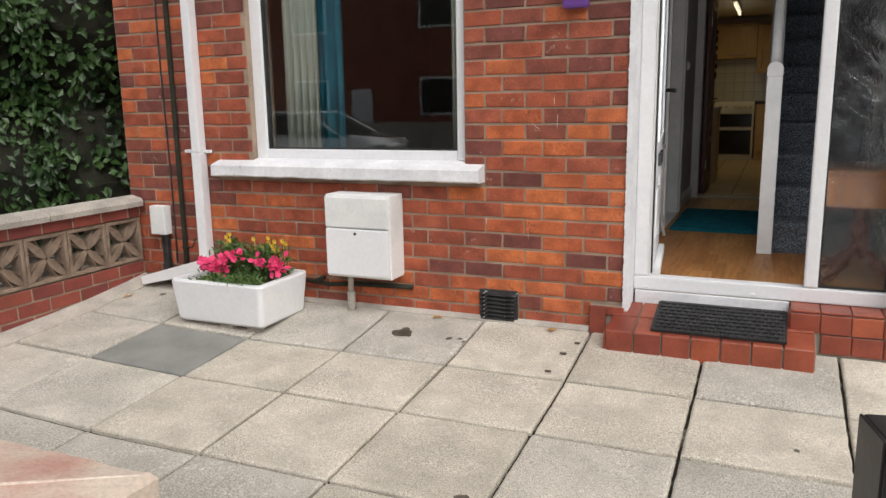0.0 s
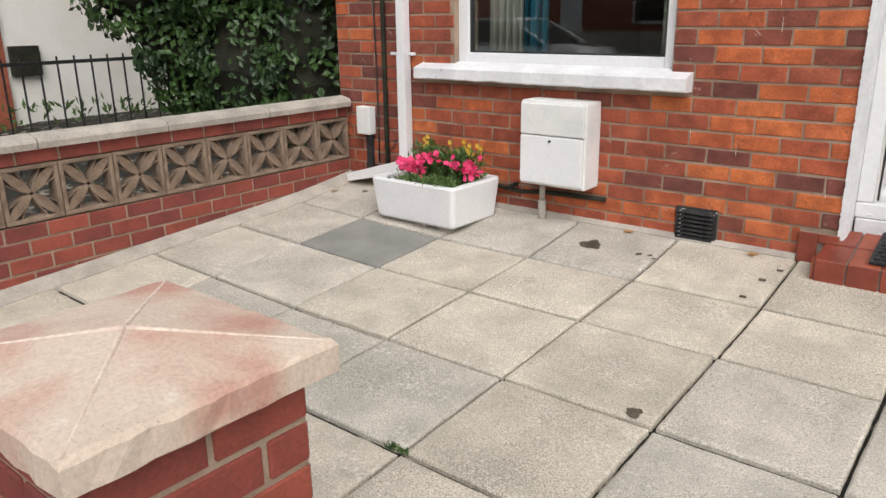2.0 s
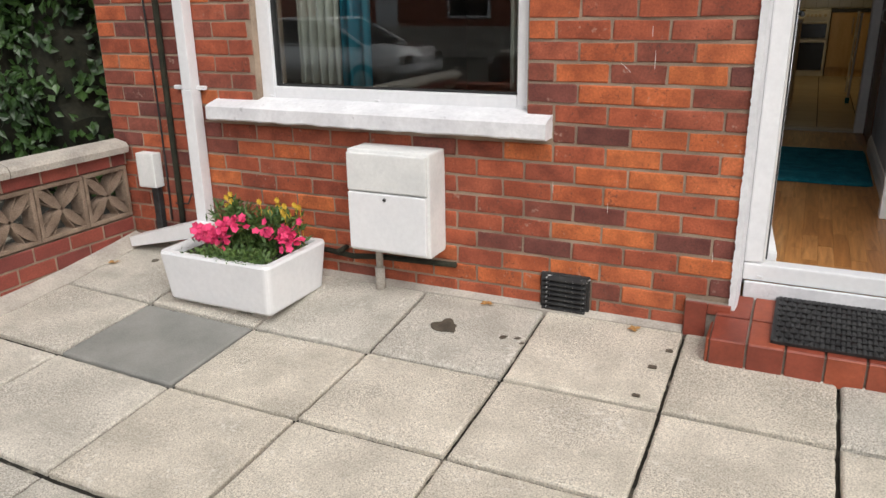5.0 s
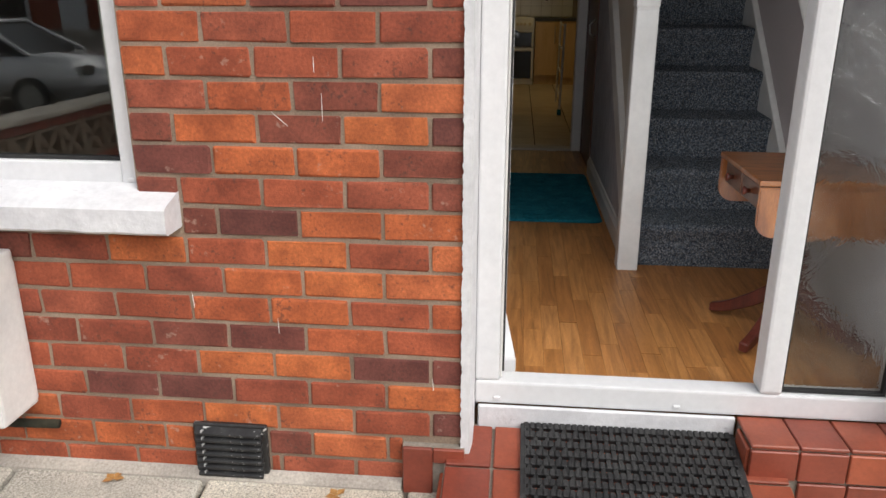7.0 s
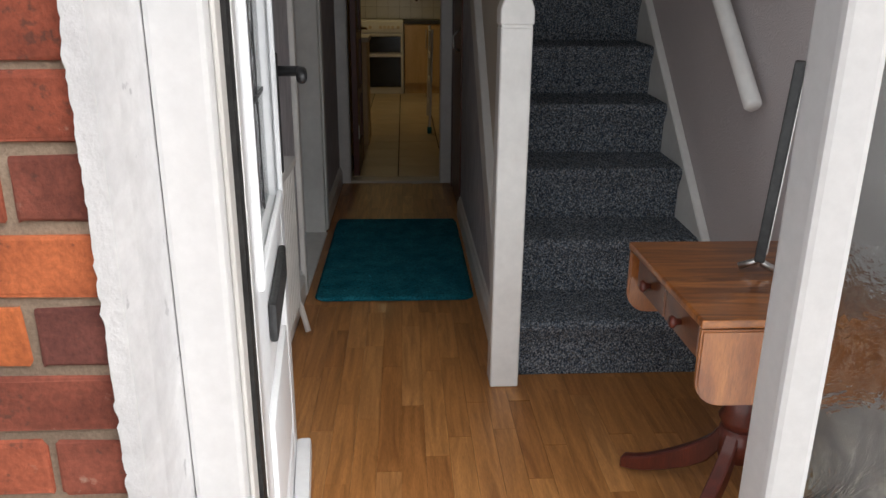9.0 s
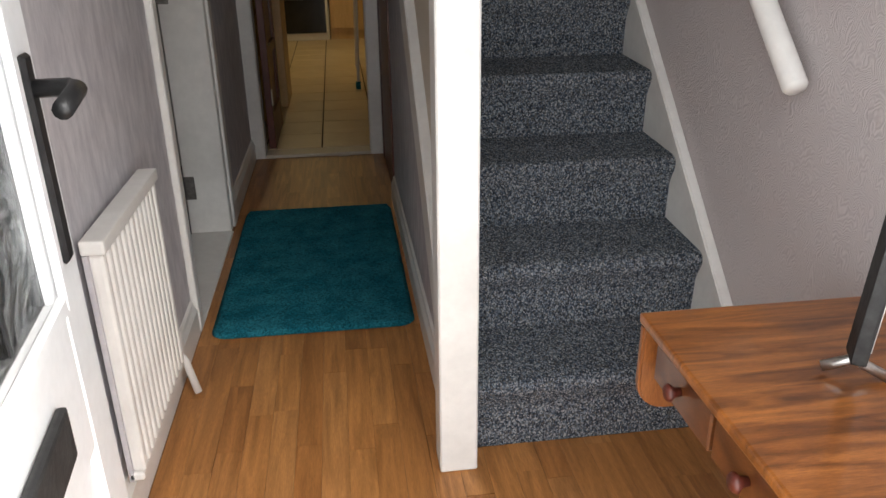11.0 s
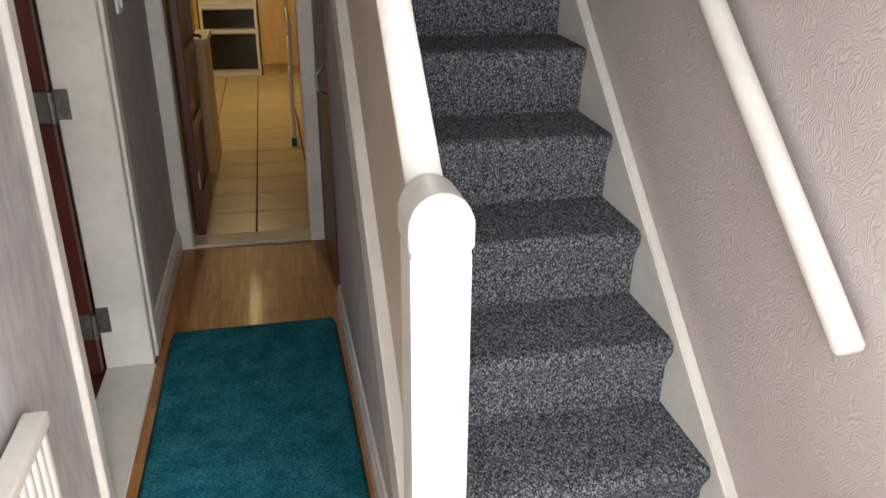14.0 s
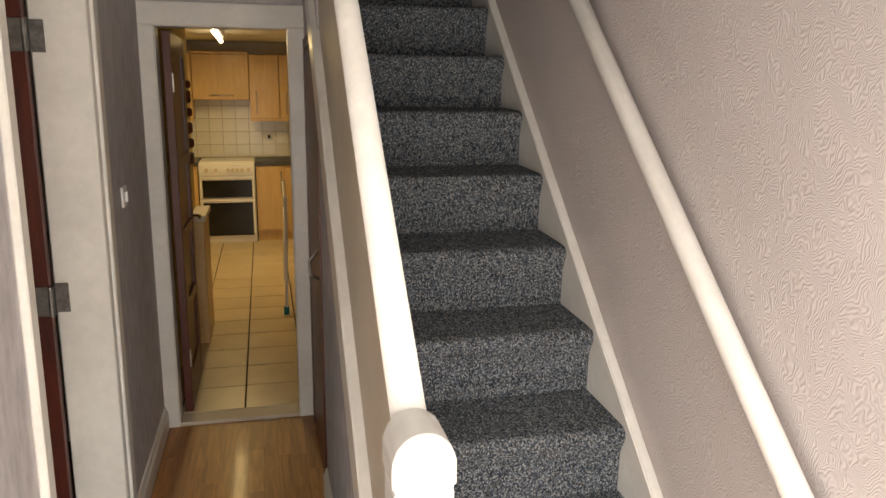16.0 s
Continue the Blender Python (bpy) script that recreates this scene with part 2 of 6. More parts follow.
m_block = mat("pebbly concrete block", ((0.20, 0.14, 0.10), (0.33, 0.245, 0.18)), 12, 0.95, 0.8, fine=170, dist=0.006, dark=0.5)
m_cap = mat("pink stained concrete cap", ((0.50, 0.285, 0.225), (0.62, 0.51, 0.415)), 5, 0.88, 0.5, fine=120, dist=0.003, mid=(0.36, 0.56), dark=0.2)
specks(m_cap, (0.2, 0.16, 0.13), 120, 0.95, 1.05, 0.5, 8)
specks(m_cap, (0.74, 0.68, 0.6), 22, 0.98, 1.1, 0.6, 5)
m_capline = mat("pale worn cement line", ((0.60, 0.47, 0.39), (0.72, 0.62, 0.53)), 12, 0.9, 0.3, fine=90)
m_render = mat("white render", ((0.84, 0.82, 0.75), (0.90, 0.89, 0.84)), 3, 0.9, 0.3, fine=70, dark=0.1)
m_paper = pattern_mat("embossed mauve paper", (0.485, 0.44, 0.44), (0.545, 0.497, 0.497), "paper", 46, 0.6, 0.21, 0.006, (1, 1.2, 0.85))
m_paper_left = mat("mottled grey paper", ((0.44, 0.42, 0.45), (0.58, 0.555, 0.575)), 9, 0.75, 0.15, fine=50, stretch=(1, 3, 1), dark=0.1)
m_carpet = pattern_mat("blue grey loop carpet", (0.03, 0.037, 0.05), (0.55, 0.56, 0.58), "carpet", 330, 0.95, 1.0, 0.008, (1, 0.8, 0.8))
m_rug = mat("teal pile rug", ((0.011, 0.19, 0.27), (0.034, 0.31, 0.41)), 12, 0.95, 1.0, fine=150, dist=0.02, dark=0.8, spec=0.1)
m_lam = wood_mat("oak laminate", (0.60, 0.54, 0.47), (1.15, 1.13, 1.1), (11, 0.8, 1), 0.45, 0.06, per_object=[(0.42, 0.185, 0.056), (0.47, 0.215, 0.068), (0.38, 0.16, 0.047), (0.44, 0.195, 0.06), (0.50, 0.235, 0.08)])
m_mahog = wood_mat("mahogany", (0.085, 0.024, 0.006), (0.40, 0.14, 0.032), (1.3, 11, 3), 0.28, 0.4)
m_mahog_dark = wood_mat("darker brown mahogany", (0.05, 0.014, 0.005), (0.15, 0.05, 0.015), (3, 3, 6), 0.3, 0.4)
m_mahog_v = wood_mat("mahogany upright grain", (0.17, 0.052, 0.014), (0.33, 0.12, 0.033), (6, 6, 1), 0.3, 0.4)
m_darkwood = wood_mat("dark red stained wood", (0.055, 0.010, 0.006), (0.125, 0.022, 0.011), (6, 6, 0.8), 0.42, 0.1)
m_beech = wood_mat("beech veneer", (0.55, 0.36, 0.16), (0.66, 0.46, 0.23), (5, 5, 0.7), 0.45, 0.1)
m_tile_floor = mat("cream floor tile", ((0.52, 0.42, 0.28), (0.6, 0.5, 0.35)), 4, 0.3, 0.03, fine=40, per_object=[(1, 1, 1), (0.96, 0.95, 0.93), (1.03, 1.02, 1)], dark=0.08)
m_tile_wall = mat("white glazed tile", ((0.66, 0.66, 0.62), (0.74, 0.74, 0.7)), 3, 0.2, 0.02, fine=30, dark=0.04)
m_yellow = mat("yellow emulsion", ((0.62, 0.44, 0.13), (0.68, 0.49, 0.16)), 3, 0.8, 0.1, fine=60, dark=0.06)
m_cream = mat("magnolia gloss", ((0.55, 0.48, 0.38), (0.62, 0.55, 0.45)), 3, 0.5, 0.05, fine=40, dark=0.06)
m_ceil = mat("ceiling emulsion", ((0.68, 0.67, 0.64), (0.74, 0.73, 0.70)), 3, 0.9, 0.1, fine=70, dark=0.05)
m_plaster = mat("room plaster", ((0.6, 0.57, 0.52), (0.68, 0.64, 0.6)), 3, 0.9, 0.1, fine=60, dark=0.08)
m_chrome = mat("brushed steel", ((0.55, 0.54, 0.52), (0.65, 0.64, 0.62)), 20, 0.3, 0.05, metal=1.0)
m_steel = mat("dull steel", ((0.16, 0.15, 0.14), (0.26, 0.25, 0.24)), 30, 0.45, 0.1, metal=0.8)
m_brass = mat("aged brass", ((0.25, 0.15, 0.05), (0.35, 0.22, 0.08)), 30, 0.35, 0.1, metal=1.0)
m_blackglass = mat("black oven glass", ((0.012, 0.012, 0.012), (0.02, 0.02, 0.02)), 5, 0.15, 0.0, dark=0.02, spec=0.25)
m_worktop = mat("dark laminate worktop", ((0.03, 0.03, 0.032), (0.07, 0.07, 0.07)), 60, 0.4, 0.05)
m_leaf = mat("ivy leaf", ((0.012, 0.036, 0.008), (0.065, 0.135, 0.03)), 3.0, 0.4, 0.1, fine=30, dark=0.35)
# near-black brown; on the hedge core it stands in for inner shade
m_darkbrown = mat("dark hedge core and pipe brown", ((0.012, 0.014, 0.008), (0.03, 0.028, 0.016)), 10, 0.95, 0.5, fine=40)
m_leaf2 = mat("bedding foliage", ((0.03, 0.075, 0.015), (0.11, 0.18, 0.04)), 30, 0.6, 0.1, fine=60)
m_pink = mat("magenta petals", ((0.62, 0.02, 0.10), (0.85, 0.07, 0.22)), 40, 0.6, 0.1, fine=90)
m_yflower = mat("yellow petals", ((0.65, 0.38, 0.03), (0.8, 0.55, 0.06)), 40, 0.6, 0.1)
m_soil = mat("dark soil", ((0.018, 0.012, 0.008), (0.05, 0.035, 0.022)), 30, 0.95, 1.0, fine=90, dist=0.02)
m_teal = mat("teal curtain", ((0.02, 0.22, 0.34), (0.04, 0.30, 0.42)), 6, 0.85, 0.1, fine=80, dark=0.15)
m_net = mat("pale curtain", ((0.60, 0.62, 0.56), (0.74, 0.76, 0.70)), 8, 0.85, 0.1, fine=60, stretch=(8, 8, 0.3), dark=0.15)
m_asphalt = mat("asphalt", ((0.04, 0.04, 0.042), (0.07, 0.07, 0.07)), 4, 0.9, 0.5, fine=120)
m_carblack = mat("black car paint", ((0.008, 0.008, 0.01), (0.012, 0.012, 0.014)), 3, 0.3, 0.0, coat=0.25, dark=0.02)
m_carwhite = mat("silver white car paint", ((0.60, 0.61, 0.63), (0.66, 0.67, 0.68)), 3, 0.2, 0.0, coat=1.0, dark=0.02)
m_leafdry = mat("dry leaf", ((0.35, 0.17, 0.05), (0.45, 0.25, 0.08)), 40, 0.7, 0.1)
m_purple = mat("purple plastic", ((0.12, 0.045, 0.24), (0.15, 0.06, 0.28)), 10, 0.35, 0.02, dark=0.05)
m_glass = glass_mat("window glass", gloss=1.7)
m_obscure = glass_mat("obscure glass", 0.06, 0.55, (0.85, 0.88, 0.88), 1.0)
m_stain = mat("oil stain", ((0.06, 0.05, 0.036), (0.12, 0.10, 0.075)), 20, 0.6, 0.3, fine=90)
m_grout = mat("brown grout", ((0.045, 0.03, 0.02), (0.07, 0.05, 0.035)), 10, 0.95, 0.2)
m_lambase = mat("laminate joint", ((0.16, 0.075, 0.028), (0.2, 0.095, 0.035)), 10, 0.8, 0.1)
m_tgrout = mat("pale grout", ((0.25, 0.22, 0.18), (0.32, 0.28, 0.24)), 10, 0.95, 0.2)
m_lamp = bpy.data.materials.new("lit tube")
m_lamp.use_nodes = True
m_lamp.node_tree.nodes["Principled BSDF"].inputs["Emission Color"].default_value = (1, 0.85, 0.55, 1)
m_lamp.node_tree.nodes["Principled BSDF"].inputs["Emission Strength"].default_value = 1.2


# ---- mesh helpers ----
def bx(bm, x0, x1, y0, y1, z0, z1, bevel=0.0):
    v = [bm.verts.new((x, y, z)) for z in (z0, z1) for y in (y0, y1) for x in (x0, x1)]
    f = [bm.faces.new([v[i] for i in q]) for q in ((0, 2, 3, 1), (4, 5, 7, 6), (0, 1, 5, 4), (2, 6, 7, 3), (0, 4, 6, 2), (1, 3, 7, 5))]
    if bevel:
        e = list({e for q in f for e in q.edges})
        bmesh.ops.bevel(bm, geom=e, offset=bevel, segments=2 if bevel > 0.004 else 1, affect="EDGES", profile=0.6)
    return bm


def prism(bm, pts, axis, a, b):
    """A polygon of 2D points pushed along an axis from a to b."""
    def at(p, h):
        return {"x": (h, p[0], p[1]), "y": (p[0], h, p[1]), "z": (p[0], p[1], h)}[axis]
    lo = [bm.verts.new(at(p, a)) for p in pts]
    hi = [bm.verts.new(at(p, b)) for p in pts]
    n = len(pts)
    bm.faces.new(lo)
    bm.faces.new(hi[::-1])
    for i in range(n):
        bm.faces.new((lo[i], hi[i], hi[(i + 1) % n], lo[(i + 1) % n]))
    bmesh.ops.recalc_face_normals(bm, faces=bm.faces)
    return bm


def tube(bm, pts, r, n=12, radii=None):
    pts = [Vector(p) for p in pts]
    rings = []
    for i, p in enumerate(pts):
        d = (pts[min(i + 1, len(pts) - 1)] - pts[max(i - 1, 0)]).normalized()
        u = d.orthogonal().normalized() if not rings else (rings[-1][1] - d * rings[-1][1].dot(d)).normalized()
        w = d.cross(u)
        rr = radii[i] if radii else r
        rings.append(([bm.verts.new(p + (u * math.cos(k * math.tau / n) + w * math.sin(k * math.tau / n)) * rr) for k in range(n)], u))
    for a, b in zip(rings, rings[1:]):
        for k in range(n):
            bm.faces.new((a[0][k], a[0][(k + 1) % n], b[0][(k + 1) % n], b[0][k]))
    bm.faces.new(rings[0][0][::-1])
    bm.faces.new(rings[-1][0])
    return bm


def ob(name, bm, material, parent=None, smooth=False, at=None):
    me = bpy.data.meshes.new(name)
    bmesh.ops.recalc_face_normals(bm, faces=bm.faces)
    bm.to_mesh(me)
    bm.free()
    for q in me.polygons:
        q.use_smooth = smooth
    me.materials.append(material)
    o = new(name, me)
    if parent:
        o.parent = parent
        o.matrix_parent_inverse = Matrix.Translation(parent.matrix_basis.translation).inverted()
    if at:
        o.matrix_basis = at
    return o


def B(*boxes, bevel=0.0):
    bm = bmesh.new()
    for b in boxes:
        bx(bm, *b, bevel=bevel)
    return bm


def empty(name, x=0, y=0, z=0):
    e = new(name)
    e.empty_display_size = 0.1
    e.matrix_basis = pose(x, y, z)
    return e


def setting(o, label, category=""):
    return tagged(o, label, category, kind="structure")


# ---- outside: ground ----
FLOOR = 0.267
WALL_Y = 6.21


def ground_z(x, y):
    ys = (-60, 2.0, 4.56, 5.13, 5.64, 6.0, 6.21, 9.0)
    zs = (-0.30, -0.255, -0.078, -0.037, 0.0, 0.045, 0.078, 0.09)
    return float(np.interp(y, ys, zs)) + 0.03 * max(0.0, min(1.4, -1.9 - x))


bm = bmesh.new()
xs = (-400, -60, -12, -5, -3.3, -2.5, -1.9, 0, 1, 3, 12, 60, 400)
ys = (-400, -60, -12, -3, 2.0, 3.3, 4.56, 5.13, 5.64, 6.0, 6.3, 9.0, 60, 400)
gv = [[bm.verts.new((x, y, ground_z(x, y) - 0.024)) for x in xs] for y in ys]
for j in range(len(ys) - 1):
    for i in range(len(xs) - 1):
        bm.faces.new((gv[j][i], gv[j][i + 1], gv[j + 1][i + 1], gv[j + 1][i]))
setting(ob("ground", bm, m_joint), "dark dirt and joint sand under paving")
setting(ob("road", B((-60, 60, -9.0, -2.2, -0.5, -0.318)), m_asphalt), "grey asphalt residential road")
setting(ob("pavement", B((-60, 60, -2.2, 1.2, -0.5, -0.24)), m_conc), "pale concrete street pavement behind front gardens")

# ---- house front ----
WX0, WX1, WZ0, WZ1 = -2.28, -0.878, 0.925, 2.25
front = setting(ob("wall_north", B((-3.32, WX0, WALL_Y + 0.006, 6.46, -0.1, 5.4), (WX1, 0.0, WALL_Y + 0.006, 6.46, -0.1, 5.4),
                   (WX0, WX1, WALL_Y + 0.006, 6.46, -0.1, WZ0), (WX0, WX1, WALL_Y + 0.006, 6.46, WZ1, 5.4),
                   (0.0, 1.26, WALL_Y + 0.006, 6.46, 2.36, 5.4), (1.26, 5.0, WALL_Y + 0.006, 6.46, -0.1, 5.4)), m_mortar),
                "orange and plum red brick house front with pale mortar")
setting(ob("wall_gable", B((-3.32, -3.08, 6.46, 16.2, -0.1, 5.4)), m_brick_far), "red brick side wall of the house")
setting(ob("roof", B((-3.6, 5.2, 5.9, 16.4, 5.4, 5.55)), m_plaster), "plain flat cover above the house")

# window: frame, sill, glass
win = setting(empty("window_1", -1.58, 6.25, WZ0), "white upvc window with clear double glazing", "window")
fy0, fy1 = WALL_Y + 0.045, WALL_Y + 0.115
ob("frame", B((WX0, WX0 + 0.075, fy0, fy1, WZ0 + 0.0, WZ1), (WX1 - 0.06, WX1, fy0, fy1, WZ0, WZ1),
              (WX0 + 0.075, WX1 - 0.06, fy0 + 0.001, fy1, WZ0, WZ0 + 0.075), (WX0 + 0.075, WX1 - 0.06, fy0 + 0.001, fy1, WZ1 - 0.07, WZ1), bevel=0.006), m_white, win)
ob("gasket", B((WX0 + 0.0755, WX0 + 0.083, fy0 + 0.02, fy1 - 0.01, WZ0 + 0.076, WZ1 - 0.071), (WX1 - 0.068, WX1 - 0.0605, fy0 + 0.02, fy1 - 0.01, WZ0 + 0.076, WZ1 - 0.071),
               (WX0 + 0.083, WX1 - 0.068, fy0 + 0.02, fy1 - 0.01, WZ0 + 0.0755, WZ0 + 0.083)), m_black, win)
pane = ob("pane", B((WX0 + 0.08, WX1 - 0.064, fy0 + 0.035, fy0 + 0.041, WZ0 + 0.08, WZ1 - 0.075)), m_glass, win)
pane.visible_shadow = False
plugs = bmesh.new()
for px in (WX0 + 0.06, -1.62, WX1 - 0.03):
    bx(plugs, px - 0.012, px + 0.012, fy0 - 0.006, fy0, WZ0 + 0.022, WZ0 + 0.034, 0.003)
ob("drain_cap", plugs, m_white, win)
# projecting stone sill, its lower edge flaked
bm = bmesh.new()
n = 48
for s in range(n):
    xa, xb = -2.54 + 1.775 * s / n, -2.54 + 1.775 * (s + 1) / n
    d = [0.006 * noise.noise((x * 9, 0, 3)) + 0.003 * noise.noise((x * 40, 2, 0)) for x in (xa, xb)]
    rows = []
    for x, k in ((xa, d[0]), (xb, d[1])):
        rows.append([bm.verts.new(p) for p in ((x, 6.255, 0.945), (x, 6.14 + k * 0.2, 0.915 + k * 0.3), (x, 6.122 + k * 0.3, 0.905), (x, 6.12 + k, 0.846 + k), (x, 6.13, 0.838 + k), (x, 6.222, 0.838))])
    m_ = len(rows[0])
    for k in range(m_):
        bm.faces.new((rows[0][k], rows[1][k], rows[1][(k + 1) % m_], rows[0][(k + 1) % m_]))
    if s in (0, n - 1):
        bm.faces.new(rows[0] if s == 0 else rows[1])
bmesh.ops.remove_doubles(bm, verts=bm.verts, dist=0.0004)
setting(ob("sill", bm, m_sillpaint), "white painted stone window sill with flaking edge", "window sill")


def curtain(name, x0, x1, y, depth, folds, z0, z1, material, label):
    bm = bmesh.new()
    prev = None
    for i in range(folds * 8 + 1):
        u = i / (folds * 8)
        yy = y + depth * math.sin(u * folds * math.tau) + 0.01 * noise.noise((u * 9, y, 0))
        xx = x0 + (x1 - x0) * u
        cur = [bm.verts.new((xx, yy, z0)), bm.verts.new((xx * 0.995 - 0.006, yy, z1))]
        if prev:
            bm.faces.new((prev[0], cur[0], cur[1], prev[1]))
        prev = cur
    o = ob(name, bm, material, smooth=True)
    mod = o.modifiers.new("thick", "SOLIDIFY")
    mod.thickness = 0.003
    tagged(o, label, "curtain")


curtain("curtain", -2.17, -1.93, 6.44, 0.02, 5, 1.0, 2.3, m_net, "pale vertical blind slats drawn to the window side")
curtain("curtain", -1.97, -1.80, 6.52, 0.025, 2, 0.98, 2.3, m_teal, "teal blue fabric curtain hanging beside the window")
curtain("curtain", -1.03, -0.94, 6.42, 0.015, 4, 1.0, 2.3, m_net, "pale green vertical blind stacked at window edge")
# living room shell
setting(ob("living_room_wall", B((-3.08, -0.30, 10.4, 10.5, 0.1, 2.7), (-3.08, -3.0, 6.46, 10.4, 0.1, 2.7)), m_plaster), "plain painted living room walls in shade")
setting(ob("living_room_floor", B((-3.08, -0.27, 6.46, 10.4, 0.1, FLOOR - 0.004)), m_darkwood), "dark living room floor")
setting(ob("ceiling", B((-3.08, 0.60, 6.46, 10.36, 2.67, 2.75), (0.60, 1.345, 6.46, 7.2, 2.67, 2.75)), m_ceil), "white painted ceiling")

# ---- gutter pipe, cables, boxes on the front ----
pipe = empty("downpipe", -2.68, 6.17, 0.2)
ob("pipe", B((-2.70, -2.632, 6.135, 6.203, 0.235, 0.98), (-2.697, -2.635, 6.138, 6.203, 0.981, 4.6), bevel=0.006), m_white, pipe)
ob("clip", B((-2.79, -2.59, 6.178, 6.207, 0.975, 0.995), bevel=0.003), m_white, pipe)
bm = bmesh.new()
prism(bm, [(-2.58, 0.235), (-3.13, 0.112), (-3.14, 0.165), (-2.70, 0.29), (-2.58, 0.29)], "y", 6.06, 6.17)
ob("shoe", bm, m_white, pipe)
tagged(pipe, "white square plastic rainwater downpipe with long outlet shoe", "pipe")
bm = bmesh.new()
tube(bm, [(-2.86, 6.193, z) for z in (0.15, 0.6, 1.1, 2, 4.6)], 0.016)
tagged(ob("conduit", bm, m_darkbrown, smooth=True), "dark brown vertical cable conduit on brick wall", "pipe")
bm = bmesh.new()
tube(bm, [(-2.945 + 0.006 * math.sin(k), 6.2, 0.25 + k * 0.3) for k in range(15)], 0.005, 6)
tube(bm, [(-2.90, 6.2, 0.35), (-2.80, 6.19, 0.36), (-2.76, 6.18, 0.42)], 0.005, 6)
tagged(ob("cable", bm, m_black, smooth=True), "thin black cable pinned to brick wall", "cable")
eb = empty("junction_box", -3.03, 6.17, 0.43)
ob("cover", B((-3.09, -2.965, 6.135, 6.20, 0.44, 0.63), bevel=0.008), m_box, eb)
ob("duct", B((-3.035, -2.99, 6.165, 6.204, 0.13, 0.44), bevel=0.004), m_black, eb)
tagged(eb, "white plastic junction box with black duct on brick wall", "junction box")
gm = empty("gas_meter_box", -1.47, 6.12, 0.29)
ob("body", B((-1.672, -1.256, 6.045, 6.205, 0.288, 0.765), bevel=0.012), m_box, gm)
ob("flange", B((-1.64, -1.258, 6.175, 6.2085, 0.30, 0.73), bevel=0.004), m_box, gm)
ob("door", B((-1.663, -1.268, 6.024, 6.043, 0.305, 0.572), bevel=0.006), m_white, gm)
ob("panel", B((-1.666, -1.264, 6.028, 6.0435, 0.578, 0.752), bevel=0.008), m_box, gm)
bm = bmesh.new()
tube(bm, [(-1.47, 6.018, 0.548), (-1.47, 6.026, 0.548)], 0.008)
ob("lock", bm, m_blackiron, gm)
bm = bmesh.new()
tube(bm, [(-1.585, 6.15, 0.3), (-1.585, 6.15, 0.17)], 0.017)
tube(bm, [(-1.585, 6.15, 0.175), (-1.585, 6.15, 0.05)], 0.024)
ob("gas_pipe", bm, m_conc, gm, smooth=True)
tagged(gm, "white plastic gas meter box with locked lower door", "meter box")
bm = bmesh.new()
tube(bm, [(-1.92, 6.18, 0.215), (-1.75, 6.18, 0.20), (-1.6, 6.185, 0.215), (-1.2, 6.19, 0.225)], 0.014, 10)
tube(bm, [(-1.80, 6.2, 0.235), (-1.80, 6.12, 0.235)], 0.013, 10)
tagged(ob("lead_pipe", bm, m_darkbrown, smooth=True), "dark old pipe running along foot of brick wall", "pipe")

vent = empty("air_brick", -0.68, 6.2, 0.1)
ob("plate", B((-0.792, -0.573, 6.196, 6.214, 0.083, 0.25), bevel=0.004), m_vent, vent)
for k in range(7):
    bm = bmesh.new()
    prism(bm, [(6.196, 0.0), (6.178, -0.012), (6.178, -0.006), (6.196, 0.008)], "x", -0.78, -0.586)
    ob("louvre", bm, m_vent, vent, at=None).location.z = 0.232 - k * 0.0225
tagged(vent, "black painted cast iron air brick with louvres", "air vent")
ub = empty("alarm_box", -0.27, 6.2, 1.70)
ob("case", B((-0.335, -0.208, 6.15, 6.205, 1.70, 1.90), bevel=0.015), m_purple, ub)
tagged(ub, "small purple plastic alarm box on brick wall", "alarm box")

# ---- front door ----
FX0, FX1 = 0.02, 1.24
dy0, dy1 = 6.335, 6.405
fr = setting(empty("door_frame", 0.6, 6.33, 0.285), "white upvc front door frame with side light", "door frame")
ob("jamb", B((FX0, FX0 + 0.07, dy0, dy1, 0.36, 2.34), bevel=0.008), m_white, fr)
ob("jamb", B((FX1 - 0.07, FX1, dy0, dy1, 0.36, 2.34), bevel=0.008), m_white, fr)
ob("mullion", B((0.823, 0.884, dy0 - 0.008, dy1, 0.36, 2.27), bevel=0.01), m_white, fr)
ob("threshold_rail", B((FX0, FX1, dy0 - 0.004, dy1, 0.286, 0.358), bevel=0.008), m_white, fr)
ob("head", B((FX0 + 0.07, FX1 - 0.07, dy0, dy1, 2.27, 2.34), bevel=0.008), m_white, fr)
ob("stop", B((FX0 + 0.0705, FX0 + 0.077, dy0 + 0.02, dy1 - 0.02, 0.36, 2.27), bevel=0.002), m_paint, fr)
ob("seal", B((FX0 + 0.0706, FX0 + 0.083, dy0 + 0.0505, dy1 + 0.004, 0.365, 2.265)), m_black, fr)
sl = ob("side_pane", B((0.8845, FX1 - 0.0705, dy0 + 0.03, dy0 + 0.036, 0.361, 2.269)), m_obscure, fr)
sl.visible_shadow = False
ob("pane_gasket", B((0.8845, 0.892, dy0 + 0.012, dy0 + 0.029, 0.3605, 2.269), (FX1 - 0.079, FX1 - 0.071, dy0 + 0.012, dy0 + 0.029, 0.3605, 2.269), (0.892, FX1 - 0.079, dy0 + 0.012, dy0 + 0.029, 0.3605, 0.369)), m_black, fr)
bm = bmesh.new()
for px in (0.085, 0.60):
    bx(bm, px - 0.012, px + 0.012, dy0 - 0.009, dy0 - 0.004, 0.30, 0.312, 0.003)
